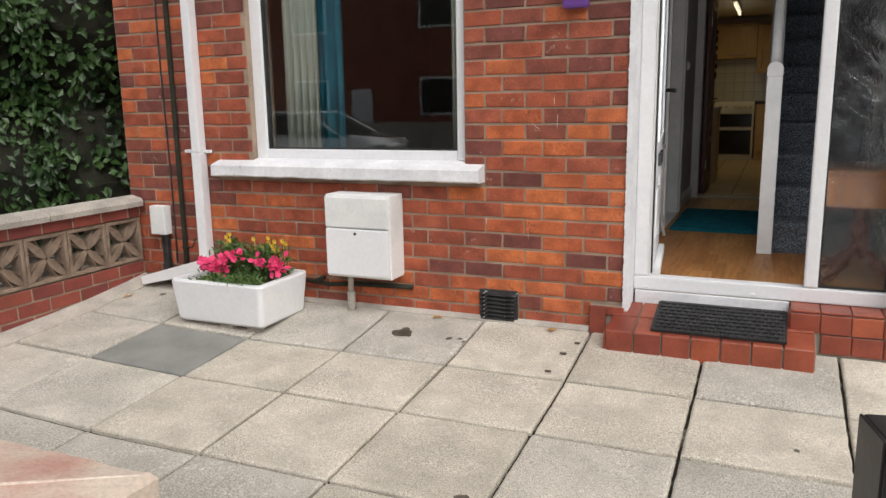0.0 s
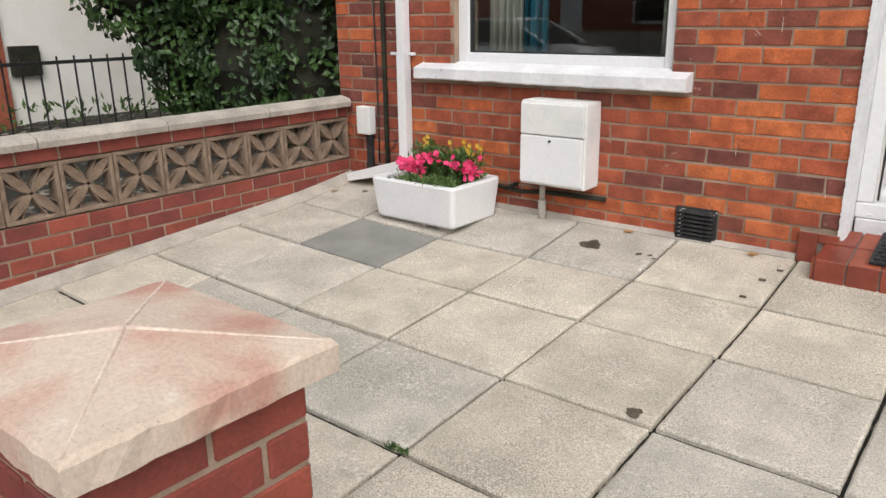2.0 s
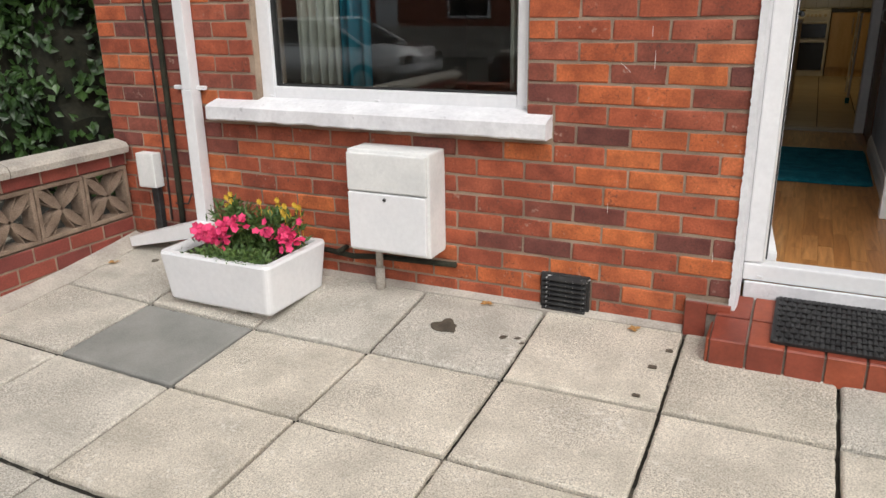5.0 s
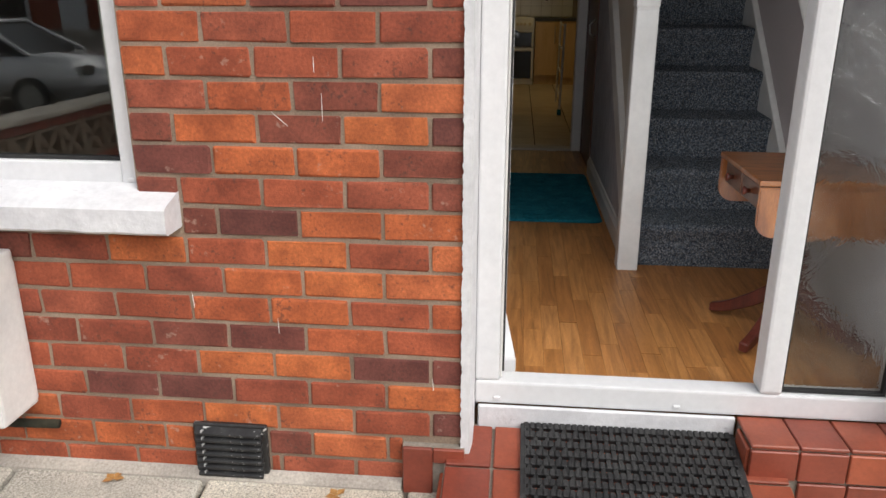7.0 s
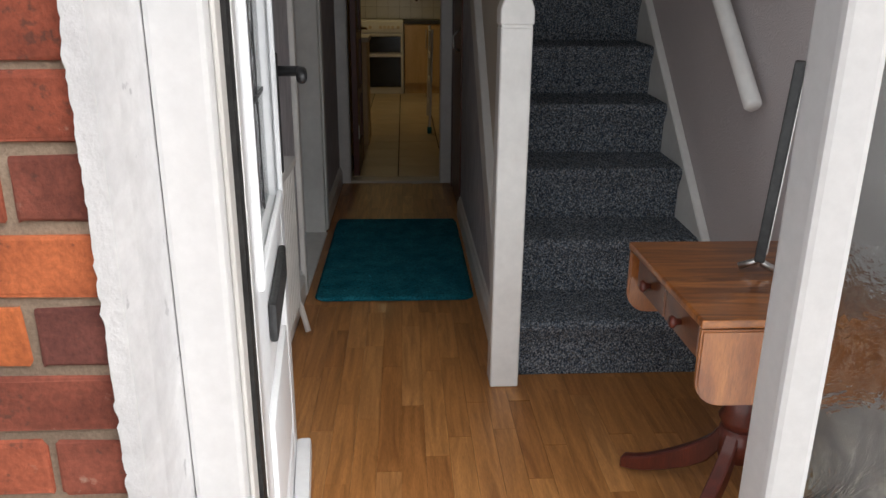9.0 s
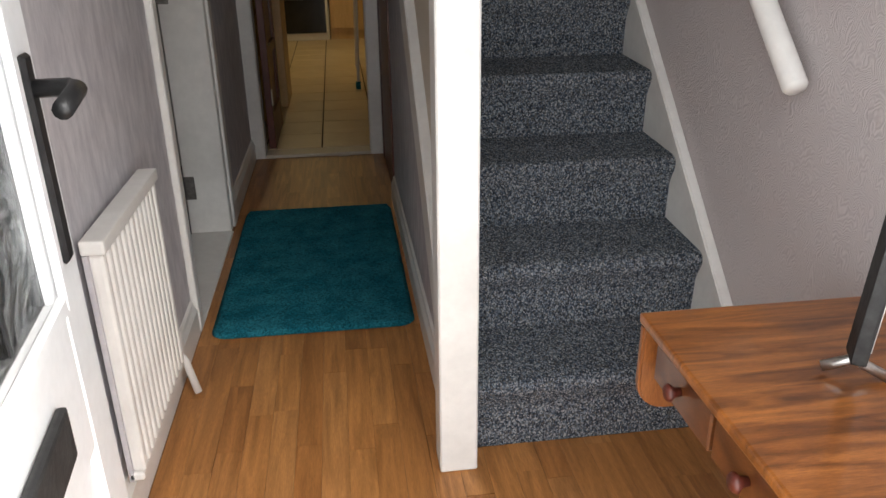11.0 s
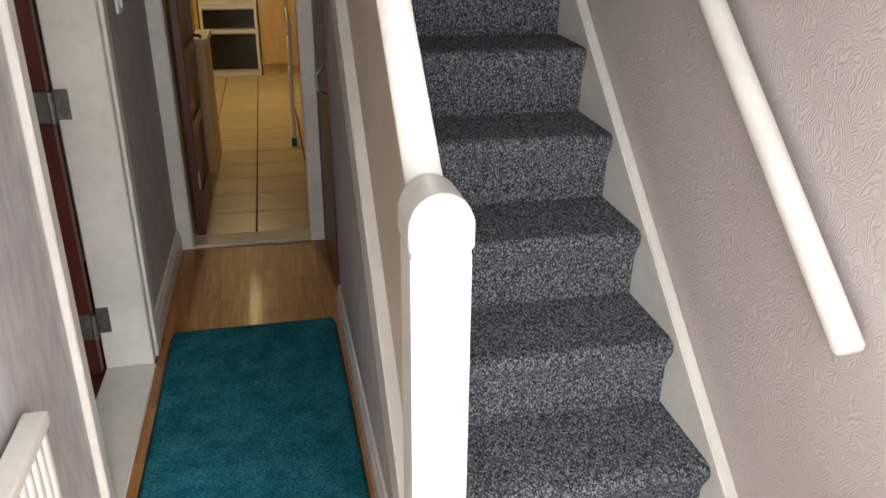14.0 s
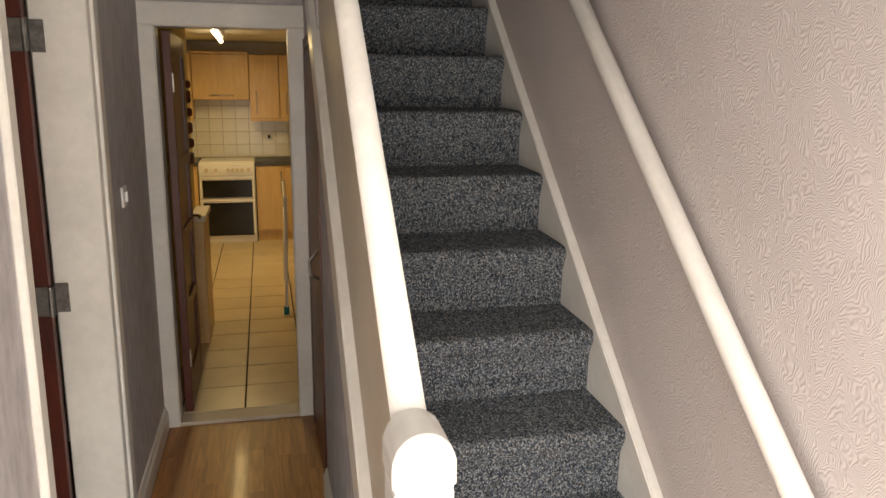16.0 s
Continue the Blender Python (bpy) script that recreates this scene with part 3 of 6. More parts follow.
ob("drain_cap", bm, m_white, fr)
# painted reveal with flaking paint line on the brick edge
bm = bmesh.new()
prev = None
for k in range(320):
    z = 0.17 + k * 2.2 / 319
    j = 0.003 * noise.noise((z * 14, 4, 1)) + 0.004 * noise.noise((z * 70, 1, 7)) + 0.002 * noise.noise((z * 190, 5, 3))
    cur = [bm.verts.new((-0.012 + j, 6.199, z)), bm.verts.new((0.0125, 6.199, z)), bm.verts.new((0.0195, 6.24, z)), bm.verts.new((0.0195, 6.345, z))]
    if prev:
        for a in range(3):
            bm.faces.new((prev[a], prev[a + 1], cur[a + 1], cur[a]))
    prev = cur
rv = ob("reveal_left", bm, m_sillpaint)
md = rv.modifiers.new("thick", "SOLIDIFY")
md.thickness, md.offset = 0.008, -1
setting(rv, "white painted door reveal with ragged paint edge")
setting(ob("reveal_right", B((FX1, 1.26, 6.2, 6.46, 0.1, 2.36)), m_sillpaint), "white painted door reveal")
setting(ob("threshold", B((0.03, 0.765, 6.318, 6.332, 0.17, 0.285), bevel=0.004), m_sillpaint), "flaking white painted threshold under door frame")
setting(ob("door_lintel", B((0.0, 1.26, 6.2, 6.46, 2.342, 2.36)), m_sillpaint), "white painted door head")

# open front door leaf, swung inward along the hall
leaf = empty("front_door", 0.098, 6.41, 0.33)
LW = 0.745


def leaf_box(name, y0, y1, z0, z1, x0, x1, material, bevel=0.004):
    return ob(name, B((x0, x1, y0, y1, z0, z1), bevel=bevel), material, leaf)


parts = [leaf_box("stile", 0.0, 0.10, 0.0, 1.93, -0.048, 0.0, m_white), leaf_box("stile", LW - 0.10, LW, 0.0, 1.93, -0.048, 0.0, m_white),
         leaf_box("rail", 0.10, LW - 0.10, 0.0, 0.13, -0.048, -0.001, m_white), leaf_box("rail", 0.10, LW - 0.10, 0.50, 0.72, -0.048, -0.001, m_white),
         leaf_box("rail", 0.10, LW - 0.10, 1.83, 1.93, -0.048, -0.001, m_white), leaf_box("lower_panel", 0.10, LW - 0.10, 0.13, 0.50, -0.04, -0.012, m_white),
         leaf_box("lower_moulding", 0.16, LW - 0.16, 0.19, 0.44, -0.013, 0.002, m_white, 0.006),
         leaf_box("door_pane", 0.10, LW - 0.10, 0.72, 1.83, -0.028, -0.022, m_obscure, 0),
         leaf_box("letterbox", 0.20, LW - 0.22, 0.575, 0.645, 0.0, 0.014, m_black, 0.006),
         leaf_box("weather_bar", 0.02, LW - 0.01, 0.0, 0.055, 0.0, 0.036, m_white, 0.008),
         leaf_box("edge_seal", LW, LW + 0.004, 0.0, 1.93, -0.03, -0.02, m_black, 0),
         leaf_box("handle_plate", LW - 0.075, LW - 0.043, 0.76, 1.02, 0.0, 0.01, m_blackiron, 0.004)]
bead = bmesh.new()
for a0, a1, b0, b1 in ((0.09, 0.112, 0.71, 1.84), (LW - 0.112, LW - 0.09, 0.71, 1.84), (0.112, LW - 0.112, 0.71, 0.735), (0.112, LW - 0.112, 1.815, 1.84)):
    bx(bead, -0.004, 0.008, a0, a1, b0, b1, 0.003)
parts.append(ob("bead", bead, m_white, leaf))
lead = bmesh.new()
for a in np.linspace(0.12, LW - 0.12, 5)[1:-1]:
    bx(lead, -0.0215, -0.019, a - 0.004, a + 0.004, 0.73, 1.82)
for b_ in (0.95, 1.2, 1.45, 1.65):
    bx(lead, -0.0213, -0.0188, 0.112, LW - 0.112, b_ - 0.004, b_ + 0.004)
parts.append(ob("lead_strip", lead, m_blackiron, leaf))
bm = bmesh.new()
tube(bm, [(0.008, LW - 0.06, 0.98), (0.05, LW - 0.06, 0.98), (0.06, LW - 0.075, 0.98), (0.062, LW - 0.17, 0.975)], 0.011, 10)
parts.append(ob("lever", bm, m_blackiron, leaf, smooth=True))
for p in parts:
    p.matrix_parent_inverse = Matrix.Identity(4)
leaf.matrix_basis = pose(0.104, 6.41, 0.33, 0, 0, 5.7)
tagged(leaf, "white upvc front door standing open into the hall", "door")

# ---- tiled step ----
STEP_Z = 0.15
STEP_TILT = 12.9
bm = B((0.775, 1.262, 6.19, 6.334, -0.1, 0.272), (-0.175, -0.0, 6.19, 6.215, -0.1, 0.215))
prism(bm, [(6.01, -0.1), (6.334, -0.1), (6.334, 0.212), (6.01, 0.138)], "x", -0.055, 0.88)
step = setting(ob("step", bm, m_tgrout), "red brown quarry tiled door step")
mat_thing = empty("rubber_mat", 0.44, 6.15, STEP_Z)
bm = bmesh.new()
R, C = 8, 17
mx0, mx1, my0, my1 = 0.165, 0.752, 0.035, 0.315
for r_ in range(R + 1):
    y = my0 + (my1 - my0) * r_ / R
    bx(bm, mx0, mx1, y - 0.009, y + 0.009, 0.001 + 0.001, 0.001 + 0.014)
for r_ in range(R):
    for c_ in range(C + 1):
        x = mx0 + (mx1 - mx0 - 0.02) * (c_ + 0.5 * (r_ % 2)) / C
        bx(bm, x - 0.005, x + 0.007, my0 + (my1 - my0) * r_ / R + 0.004, my0 + (my1 - my0) * (r_ + 1) / R - 0.004, 0.001 + 0.001, 0.001 + 0.013)
for a in (mx0, mx1):
    bx(bm, a - 0.008, a + 0.008, my0 - 0.006, my1 + 0.006, 0.001 + 0.001, 0.001 + 0.015)
mat_parts = [ob("lattice", bm, m_black, mat_thing)]
bm = bmesh.new()
for r_ in range(R + 1):
    for c_ in range(C * 2):
        x = mx0 + (mx1 - mx0) * (c_ + 0.5) / (C * 2)
        bx(bm, x - 0.007, x + 0.007, my0 + (my1 - my0) * r_ / R - 0.012, my0 + (my1 - my0) * r_ / R + 0.012, 0.001 + 0.012, 0.001 + 0.018, 0.002)
mat_parts.append(tagged(ob("stud", bm, m_black, mat_thing), kind="stuff"))
for p in mat_parts:
    p.matrix_parent_inverse = Matrix.Identity(4)
mat_thing.matrix_basis = pose(0.0, 6.0, STEP_Z, STEP_TILT, 0, 0)
tagged(mat_thing, "black rubber ring door mat lying on tiled step", "door mat")

# ---- garden wall with pierced blocks ----
GX = -3.23
gw = setting(empty("garden_wall", GX - 0.05, 4.2, 0), "low red brick garden wall with pierced concrete blocks", "wall")
ob("core", B((GX - 0.100, GX - 0.006, 1.9, 6.20, -0.4, 0.243), (GX - 0.100, GX - 0.006, 1.9, 6.20, 0.546, 0.618)), m_mortar, gw)
bm = bmesh.new()
nseg = 6
for k in range(nseg):
    y0 = 1.9 + k * 4.29 / nseg
    prism(bm, [(GX - 0.15, 0.618), (GX + 0.04, 0.618), (GX + 0.045, 0.65), (GX + 0.03, 0.672), (GX - 0.05, 0.69), (GX - 0.14, 0.672), (GX - 0.155, 0.65)], "y", y0 + 0.003, y0 + 4.29 / nseg - 0.003)
ob("coping", bm, m_conc, gw)


def pierced_block():
    bm = bmesh.new()
    s, d0, d1, t = 0.144, -0.095, 0.0, 0.022
    for q in ((-s, s, -s, -s + t), (-s, s, s - t, s), (-s, -s + t, -s + t, s - t), (s - t, s, -s + t, s - t)):
        bx(bm, d0, d1, q[0], q[1], q[2], q[3], 0.003)
    for a in range(4):
        ang = math.pi / 4 + a * math.pi / 2
        pts = []
        L = 0.186
        for u in np.linspace(0, 1, 9):
            pts.append((u * L, 0.020 * math.sin(math.pi * min(1, u * 0.93 + 0.05)) + 0.004))
        poly = pts + [(u, -v) for u, v in pts[::-1]]
        poly = [(u * math.cos(ang) - v * math.sin(ang), u * math.sin(ang) + v * math.cos(ang)) for u, v in poly]
        poly = [(max(-s + 0.01, min(s - 0.01, p)), max(-s + 0.01, min(s - 0.01, q))) for p, q in poly]
        prism(bm, poly, "x", d0 + 0.014, d1 - 0.012)
        # curved rib linking the petals along each side
        for sg in (-1, 1):
            rib = []
            for u in np.linspace(0, 1, 7):
                rib.append((0.02 + u * 0.118, sg * (0.008 + 0.052 * math.sin(u * math.pi * 0.5) ** 2)))
            out = rib + [(p + 0.002, q + sg * 0.006) for p, q in rib[::-1]]
            an = a * math.pi / 2
            out = [(p * math.cos(an) - q * math.sin(an), p * math.sin(an) + q * math.cos(an)) for p, q in out]
            prism(bm, out, "x", d0 + 0.014, d1 - 0.016)
    return bm


first = None
for k in range(15):
    y = 6.045 - k * 0.2925
    if first is None:
        first = ob("pierced_block", pierced_block(), m_block, gw)
        blk = first
    else:
        blk = new("pierced_block", first.data)
        blk.parent = gw
    blk.matrix_parent_inverse = gw.matrix_basis.inverted()
    blk.matrix_basis = pose(GX, y, 0.396)

# ---- brick gate pier ----
pier = empty("gate_pier", -0.43, 2.95, -0.2)
PX0, PX1, PY0, PY1 = -0.635, -0.208, 2.788, 3.172
ob("pier_core", B((PX0 + 0.006, PX1 - 0.006, PY0 + 0.006, PY1 - 0.006, -0.35, 0.66)), m_mortar, pier)
bm = bmesh.new()
a0, a1, b0, b1 = -0.675, -0.17, 2.75, 3.21
ring = lambda i, z: [bm.verts.new(p) for p in ((a0 + i, b0 + i, z), (a1 - i, b0 + i, z), (a1 - i, b1 - i, z), (a0 + i, b1 - i, z))]
rs = [ring(0.012, 0.655), ring(0.0, 0.662), ring(0.0, 0.708), ring(0.008, 0.717)]
for p, q in zip(rs, rs[1:]):
    for k in range(4):
        bm.faces.new((p[k], p[(k + 1) % 4], q[(k + 1) % 4], q[k]))
bm.faces.new(rs[0][::-1])
apex = bm.verts.new(((a0 + a1) / 2, (b0 + b1) / 2, 0.752))
for k in range(4):
    bm.faces.new((rs[3][k], rs[3][(k + 1) % 4], apex))
bmesh.ops.subdivide_edges(bm, edges=[e for e in bm.edges if e.calc_length() > 0.05], cuts=14, use_grid_fill=True)
for v in bm.verts:
    rim = 1.0 if min(v.co.x - a0, a1 - v.co.x, v.co.y - b0, b1 - v.co.y) < 0.02 else 0.12
    v.co += rim * (0.002 * noise.noise_vector(v.co * 25) + 0.004 * noise.noise_vector(v.co * 70))
ob("cap", bm, m_cap, pier)
bm = bmesh.new()
for cx_, cy_ in ((a0 + 0.01, b0 + 0.01), (a1 - 0.01, b0 + 0.01), (a1 - 0.01, b1 - 0.01), (a0 + 0.01, b1 - 0.01)):
    tube(bm, [(cx_, cy_, 0.7152), ((a0 + a1) / 2, (b0 + b1) / 2, 0.7505)], 0.0045, 8, radii=[0.0028, 0.0052])
ob("cap_ridge", bm, m_capline, pier)
tagged(pier, "red brick gate pier with pyramid concrete cap", "gate pier")

# ---- planter ----
pl = empty("planter", -2.1, 5.98, 0.06)
X0, X1, Y0, Y1, Z0, Z1 = -2.50, -1.86, 5.655, 6.12, 0.045, 0.292
bm = bmesh.new()


def rrect(x0, x1, y0, y1, r, z):
    out = []
    for cx_, cy_, st in ((x1 - r, y1 - r, 0), (x0 + r, y1 - r, 90), (x0 + r, y0 + r, 180), (x1 - r, y0 + r, 270)):
        for k in range(5):
            an = radians(st + k * 22.5)
            out.append(bm.verts.new((cx_ + r * math.cos(an), cy_ + r * math.sin(an), z)))
    return out


rings = [rrect(X0 + 0.035, X1 - 0.035, Y0 + 0.035, Y1 - 0.035, 0.02, Z0), rrect(X0 + 0.02, X1 - 0.02, Y0 + 0.02, Y1 - 0.02, 0.03, Z0 + 0.015), rrect(X0, X1, Y0, Y1, 0.03, Z1 - 0.012), rrect(X0 + 0.006, X1 - 0.006, Y0 + 0.006, Y1 - 0.006, 0.028, Z1),
         rrect(X0 + 0.034, X1 - 0.034, Y0 + 0.034, Y1 - 0.034, 0.02, Z1), rrect(X0 + 0.04, X1 - 0.04, Y0 + 0.04, Y1 - 0.04, 0.02, Z1 - 0.012), rrect(X0 + 0.05, X1 - 0.05, Y0 + 0.05, Y1 - 0.05, 0.02, Z0 + 0.1)]
for p, q in zip(rings, rings[1:]):
    for k in range(20):
        bm.faces.new((p[k], p[(k + 1) % 20], q[(k + 1) % 20], q[k]))
bm.faces.new(rings[0][::-1])
bm.faces.new(rings[-1])
ob("trough", bm, m_white, pl, smooth=False)
bm = B((X0 + 0.05, X1 - 0.05, Y0 + 0.05, Y1 - 0.05, Z0 + 0.102, Z1 - 0.035))
ob("soil", bm, m_soil, pl)
for qx, qy in ((-2.16, 5.74), (-1.98, 5.75), (-2.16, 6.0), (-1.98, 6.0)):
    ob("foot", B((qx - 0.045, qx + 0.045, qy - 0.03, qy + 0.03, -0.01, Z0 + 0.002), bevel=0.004), m_conc, pl)
tagged(pl, "white glazed ceramic trough planter on small feet", "planter")


def leaf_quad(bm, p, d, up, l, w):
    s = d.cross(up).normalized() * w
    a = bm.verts.new(p)
    b = bm.verts.new(p + d * l * 0.5 + s)
    c = bm.verts.new(p + d * l - up * l * 0.12)
    e = bm.verts.new(p + d * l * 0.5 - s)
    f = bm.verts.new(p + d * l * 0.5 - up * w * 0.3)
    bm.faces.new((a, b, f))
    bm.faces.new((b, c, f))
    bm.faces.new((c, e, f))
    bm.faces.new((e, a, f))


def rv3(rng):
    v = Vector((rng.gauss(0, 1), rng.gauss(0, 1), rng.gauss(0, 1)))
    return v.normalized()


rng = random.Random(4)


def bush(name, cx_, cy_, cz_, rx_, ry_, h, nleaf, size, narrow, label):
    bm = bmesh.new()
    for k in range(nleaf):
        u = Vector((cx_ + rng.gauss(0, rx_ * 0.5), cy_ + rng.gauss(0, ry_ * 0.5), cz_ + rng.random() ** 1.3 * h))
        if u.z < Z1 + 0.03 or name == "bedding_plant":
            u.x, u.y = min(max(u.x, X0 + 0.07), X1 - 0.07), min(max(u.y, Y0 + (0.03 if name == "trailing_plant" else 0.07)), Y1 - 0.07)
        d = (rv3(rng) + Vector((0, 0, 0.5))).normalized()
        u.z = max(u.z, Z1 - 0.01) if name == "trailing_plant" else u.z
        leaf_quad(bm, u, d, rv3(rng), size * rng.uniform(0.7, 1.3), size * narrow)
    for k in range(nleaf // 12):
        p = Vector((cx_ + rng.gauss(0, rx_ * 0.4), cy_ + rng.gauss(0, ry_ * 0.4), Z1 - 0.04))
        tube(bm, [p, p + Vector((rng.gauss(0, 0.02), rng.gauss(0, 0.02), h * 0.6)), p + Vector((rng.gauss(0, 0.04), rng.gauss(0, 0.04), h))], 0.002, 4)
    return tagged(ob(name, bm, m_leaf2), label, "plant", kind="stuff")


bush("bedding_plant", -2.30, 5.97, Z1 - 0.03, 0.10, 0.10, 0.20, 420, 0.05, 0.14, "green feathery bedding plant growing in the planter")
bush("bedding_plant", -2.06, 5.97, Z1 - 0.03, 0.15, 0.11, 0.17, 700, 0.05, 0.18, "green leafy bedding plant growing in the planter")
bush("trailing_plant", -2.10, 5.73, Z1 - 0.035, 0.20, 0.07, 0.06, 800, 0.032, 0.2, "low trailing green plant spilling over planter rim")
for fx, fy, fz, cnt in ((-2.33, 5.80, 0.36, 26), (-2.23, 5.80, 0.39, 28), (-2.27, 5.78, 0.335, 20), (-2.18, 5.86, 0.41, 14), (-2.01, 5.86, 0.385, 11), (-1.93, 5.90, 0.375, 18), (-1.90, 5.88, 0.345, 14)):
    fl = empty("pink_flower", fx, fy, fz - 0.08)
    bm = bmesh.new()
    for k in range(cnt):
        c = Vector((fx + rng.gauss(0, 0.028), fy + rng.gauss(0, 0.024), fz + rng.gauss(0, 0.02)))
        ax = (rv3(rng) + Vector((0, -1.0, 0.8))).normalized()
        s1 = ax.orthogonal().normalized()
        s2 = ax.cross(s1)
        for j in range(5):
            an = j * math.tau / 5
            d = s1 * math.cos(an) + s2 * math.sin(an)
            leaf_quad(bm, c, (d + ax * 0.25).normalized(), ax, 0.022, 0.010)
    ob("petals", bm, m_pink, fl)
    bm = bmesh.new()
    tube(bm, [(fx, fy + 0.02, Z1 - 0.04), (fx, fy + 0.01, fz - 0.01)], 0.003, 5)
    ob("stem", bm, m_leaf2, fl)
    tagged(fl, "cluster of bright magenta pink bedding flowers", "flower", group="pink flowers in the planter")
for k in range(14):
    fx, fy, fz = (rng.uniform(-2.13, -1.93), rng.uniform(5.95, 6.05), rng.uniform(0.42, 0.50)) if k < 10 else (rng.uniform(-2.36, -2.26), 5.98, rng.uniform(0.43, 0.52))
    bm = bmesh.new()
    for j in range(8):
        an = j * math.tau / 8
        leaf_quad(bm, Vector((fx, fy, fz)), Vector((math.cos(an), -0.3, math.sin(an))).normalized(), Vector((0, -1, 0.2)), 0.018, 0.007)
    tube(bm, [(fx, fy + 0.004, fz), (fx + 0.01, fy + 0.01, Z1 - 0.04)], 0.0015, 4)
    tagged(ob("yellow_flower", bm, m_yflower), "small yellow flower on a thin stem", "flower", group="yellow flowers in the planter")

# ---- neighbour side: hedge, railing, white house ----
setting(ob("neighbour_house", B((-9.0, -8.5, 6.05, 16, -0.3, 6.0)), m_render), "white rendered wall of neighbouring house", "house")
setting(ob("neighbour_brick", B((-9.0, -8.45, 5.2, 6.048, -0.3, 6.0)), m_brick_far), "red brick corner of neighbouring house", "house")
tagged(ob("meter_cupboard", B((-8.501, -8.43, 6.1, 6.42, 0.62, 0.95), bevel=0.01), m_darkbrown), "small dark box fixed on white wall", "box")
rail_th = empty("railing", -6.0, 5.4, 0)
bm = bmesh.new()
for z in (0.22, 0.865):
    bx(bm, -6.008, -5.992, 3.2, 6.9, z, z + 0.03)
ob("bar", bm, m_blackiron, rail_th)
for k in range(25):
    bm = bmesh.new()
    tube(bm, [(-6.0, 3.25 + k * 0.149, -0.2), (-6.0, 3.25 + k * 0.149, 0.93)], 0.009, 6)
    ob("upright", bm, m_blackiron, rail_th)
tagged(rail_th, "black painted iron railing with thin uprights", "railing")


def hedge():
    rng = random.Random(11)
    h = empty("ivy_hedge", -5.0, 7.0, 0)
    blobs = [(-5.75, 7.0, 0.3, 0.5, 0.5, 0.6), (-5.8, 6.7, 1.0, 0.5, 0.55, 0.6), (-5.9, 6.3, 1.7, 0.55, 0.65, 0.6), (-6.0, 5.95, 2.4, 0.6, 0.7, 0.6), (-5.1, 6.9, 0.8, 0.6, 0.5, 0.95),
             (-5.2, 6.6, 2.0, 0.7, 0.7, 0.8), (-4.5, 7.1, 0.8, 0.55, 0.5, 1.0), (-4.5, 7.0, 2.0, 0.6, 0.6, 0.85), (-4.0, 7.5, 1.2, 0.42, 0.45, 1.3), (-4.6, 6.9, 2.9, 0.8, 0.7, 0.6), (-5.6, 6.3, 3.0, 0.8, 0.8, 0.6)]
    # dark solid blobs behind the leaves take the place of the hedge's inner shade
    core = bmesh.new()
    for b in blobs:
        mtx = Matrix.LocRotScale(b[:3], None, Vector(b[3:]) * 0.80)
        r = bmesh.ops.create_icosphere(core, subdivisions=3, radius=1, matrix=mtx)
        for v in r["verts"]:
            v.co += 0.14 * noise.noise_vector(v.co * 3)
    ob("dark_core", core, m_darkbrown, h)
    bm = bmesh.new()
    for k in range(26000):
        b = rng.choice(blobs)
        d = rv3(rng)
        if d.y > 0.5:
            continue
        q = Vector((b[0] + d.x * b[3], b[1] + d.y * b[4], b[2] + d.z * b[5]))
        q += 0.16 * noise.noise_vector(q * 2.5) + rv3(rng) * 0.04
        if q.z < -0.05 or any(((q.x - c[0]) / c[3]) ** 2 + ((q.y - c[1]) / c[4]) ** 2 + ((q.z - c[2]) / c[5]) ** 2 < 0.62 for c in blobs):
            continue
        up = (d * 1.0 + rv3(rng) * 0.6 + Vector((0, -0.2, 0.5))).normalized()
        dr = (up.cross(rv3(rng)) + Vector((0, 0, -0.5))).normalized()
        leaf_quad(bm, q, dr, up, rng.uniform(0.05, 0.095), rng.uniform(0.018, 0.032))
    tagged(ob("leaves", bm, m_leaf, h), kind="stuff")
    tagged(h, "tall dark green ivy hedge behind low garden wall", "hedge")


hedge()
# unseen dark board, put in so the gap by the house corner reads as shade
setting(ob("dark_gap", B((-3.9, -3.4, 9.5, 9.6, -0.1, 3.0)), m_darkwood), "dark board added for the shaded gap beside the house")
bm = bmesh.new()
for k in range(160):
    p = Vector((rng.uniform(-8.4, -7.9), rng.uniform(5.6, 8.0), rng.uniform(-0.05, 0.3)))
    leaf_quad(bm, p, (rv3(rng) + Vector((0, 0, 1))).normalized(), rv3(rng), 0.12, 0.02)
tagged(ob("weeds", bm, m_leaf2), "green weeds growing at foot of white wall", "weeds", kind="stuff")

# ---- gate ----
gate = empty("garden_gate", 1.2, 3.0, -0.2)
gp = [ob("frame_bar", B((-0.02, 0.02, 0.0, 0.90, 0.96, 1.0), (-0.018, 0.018, 0.0, 0.90, 0.12, 0.16), (-0.02, 0.02, 0.86, 0.90, 0.16, 0.96), (-0.02, 0.02, 0.0, 0.04, 0.16, 0.96), bevel=0.003), m_blackiron, gate)]
for k in range(7):
    bm = bmesh.new()
    tube(bm, [(0, 0.13 + k * 0.105, 0.15), (0, 0.13 + k * 0.105, 0.97)], 0.007, 8)
    gp.append(ob("bar", bm, m_blackiron, gate))
bm = bmesh.new()
tube(bm, [(0.035, 0.845, 1.03), (0.065, 0.845, 1.03)], 0.03, 16)
tube(bm, [(0.05, 0.845, 1.03), (0.05, 0.82, 0.985), (0.0, 0.78, 0.985)], 0.008, 8)
gp.append(ob("latch", bm, m_blackiron, gate))
gp.append(ob("latch_plate", B((-0.026, -0.02, 0.80, 0.9, 0.72, 1.0), bevel=0.002), m_blackiron, gate))
for p in gp:
    p.matrix_parent_inverse = Matrix.Identity(4)
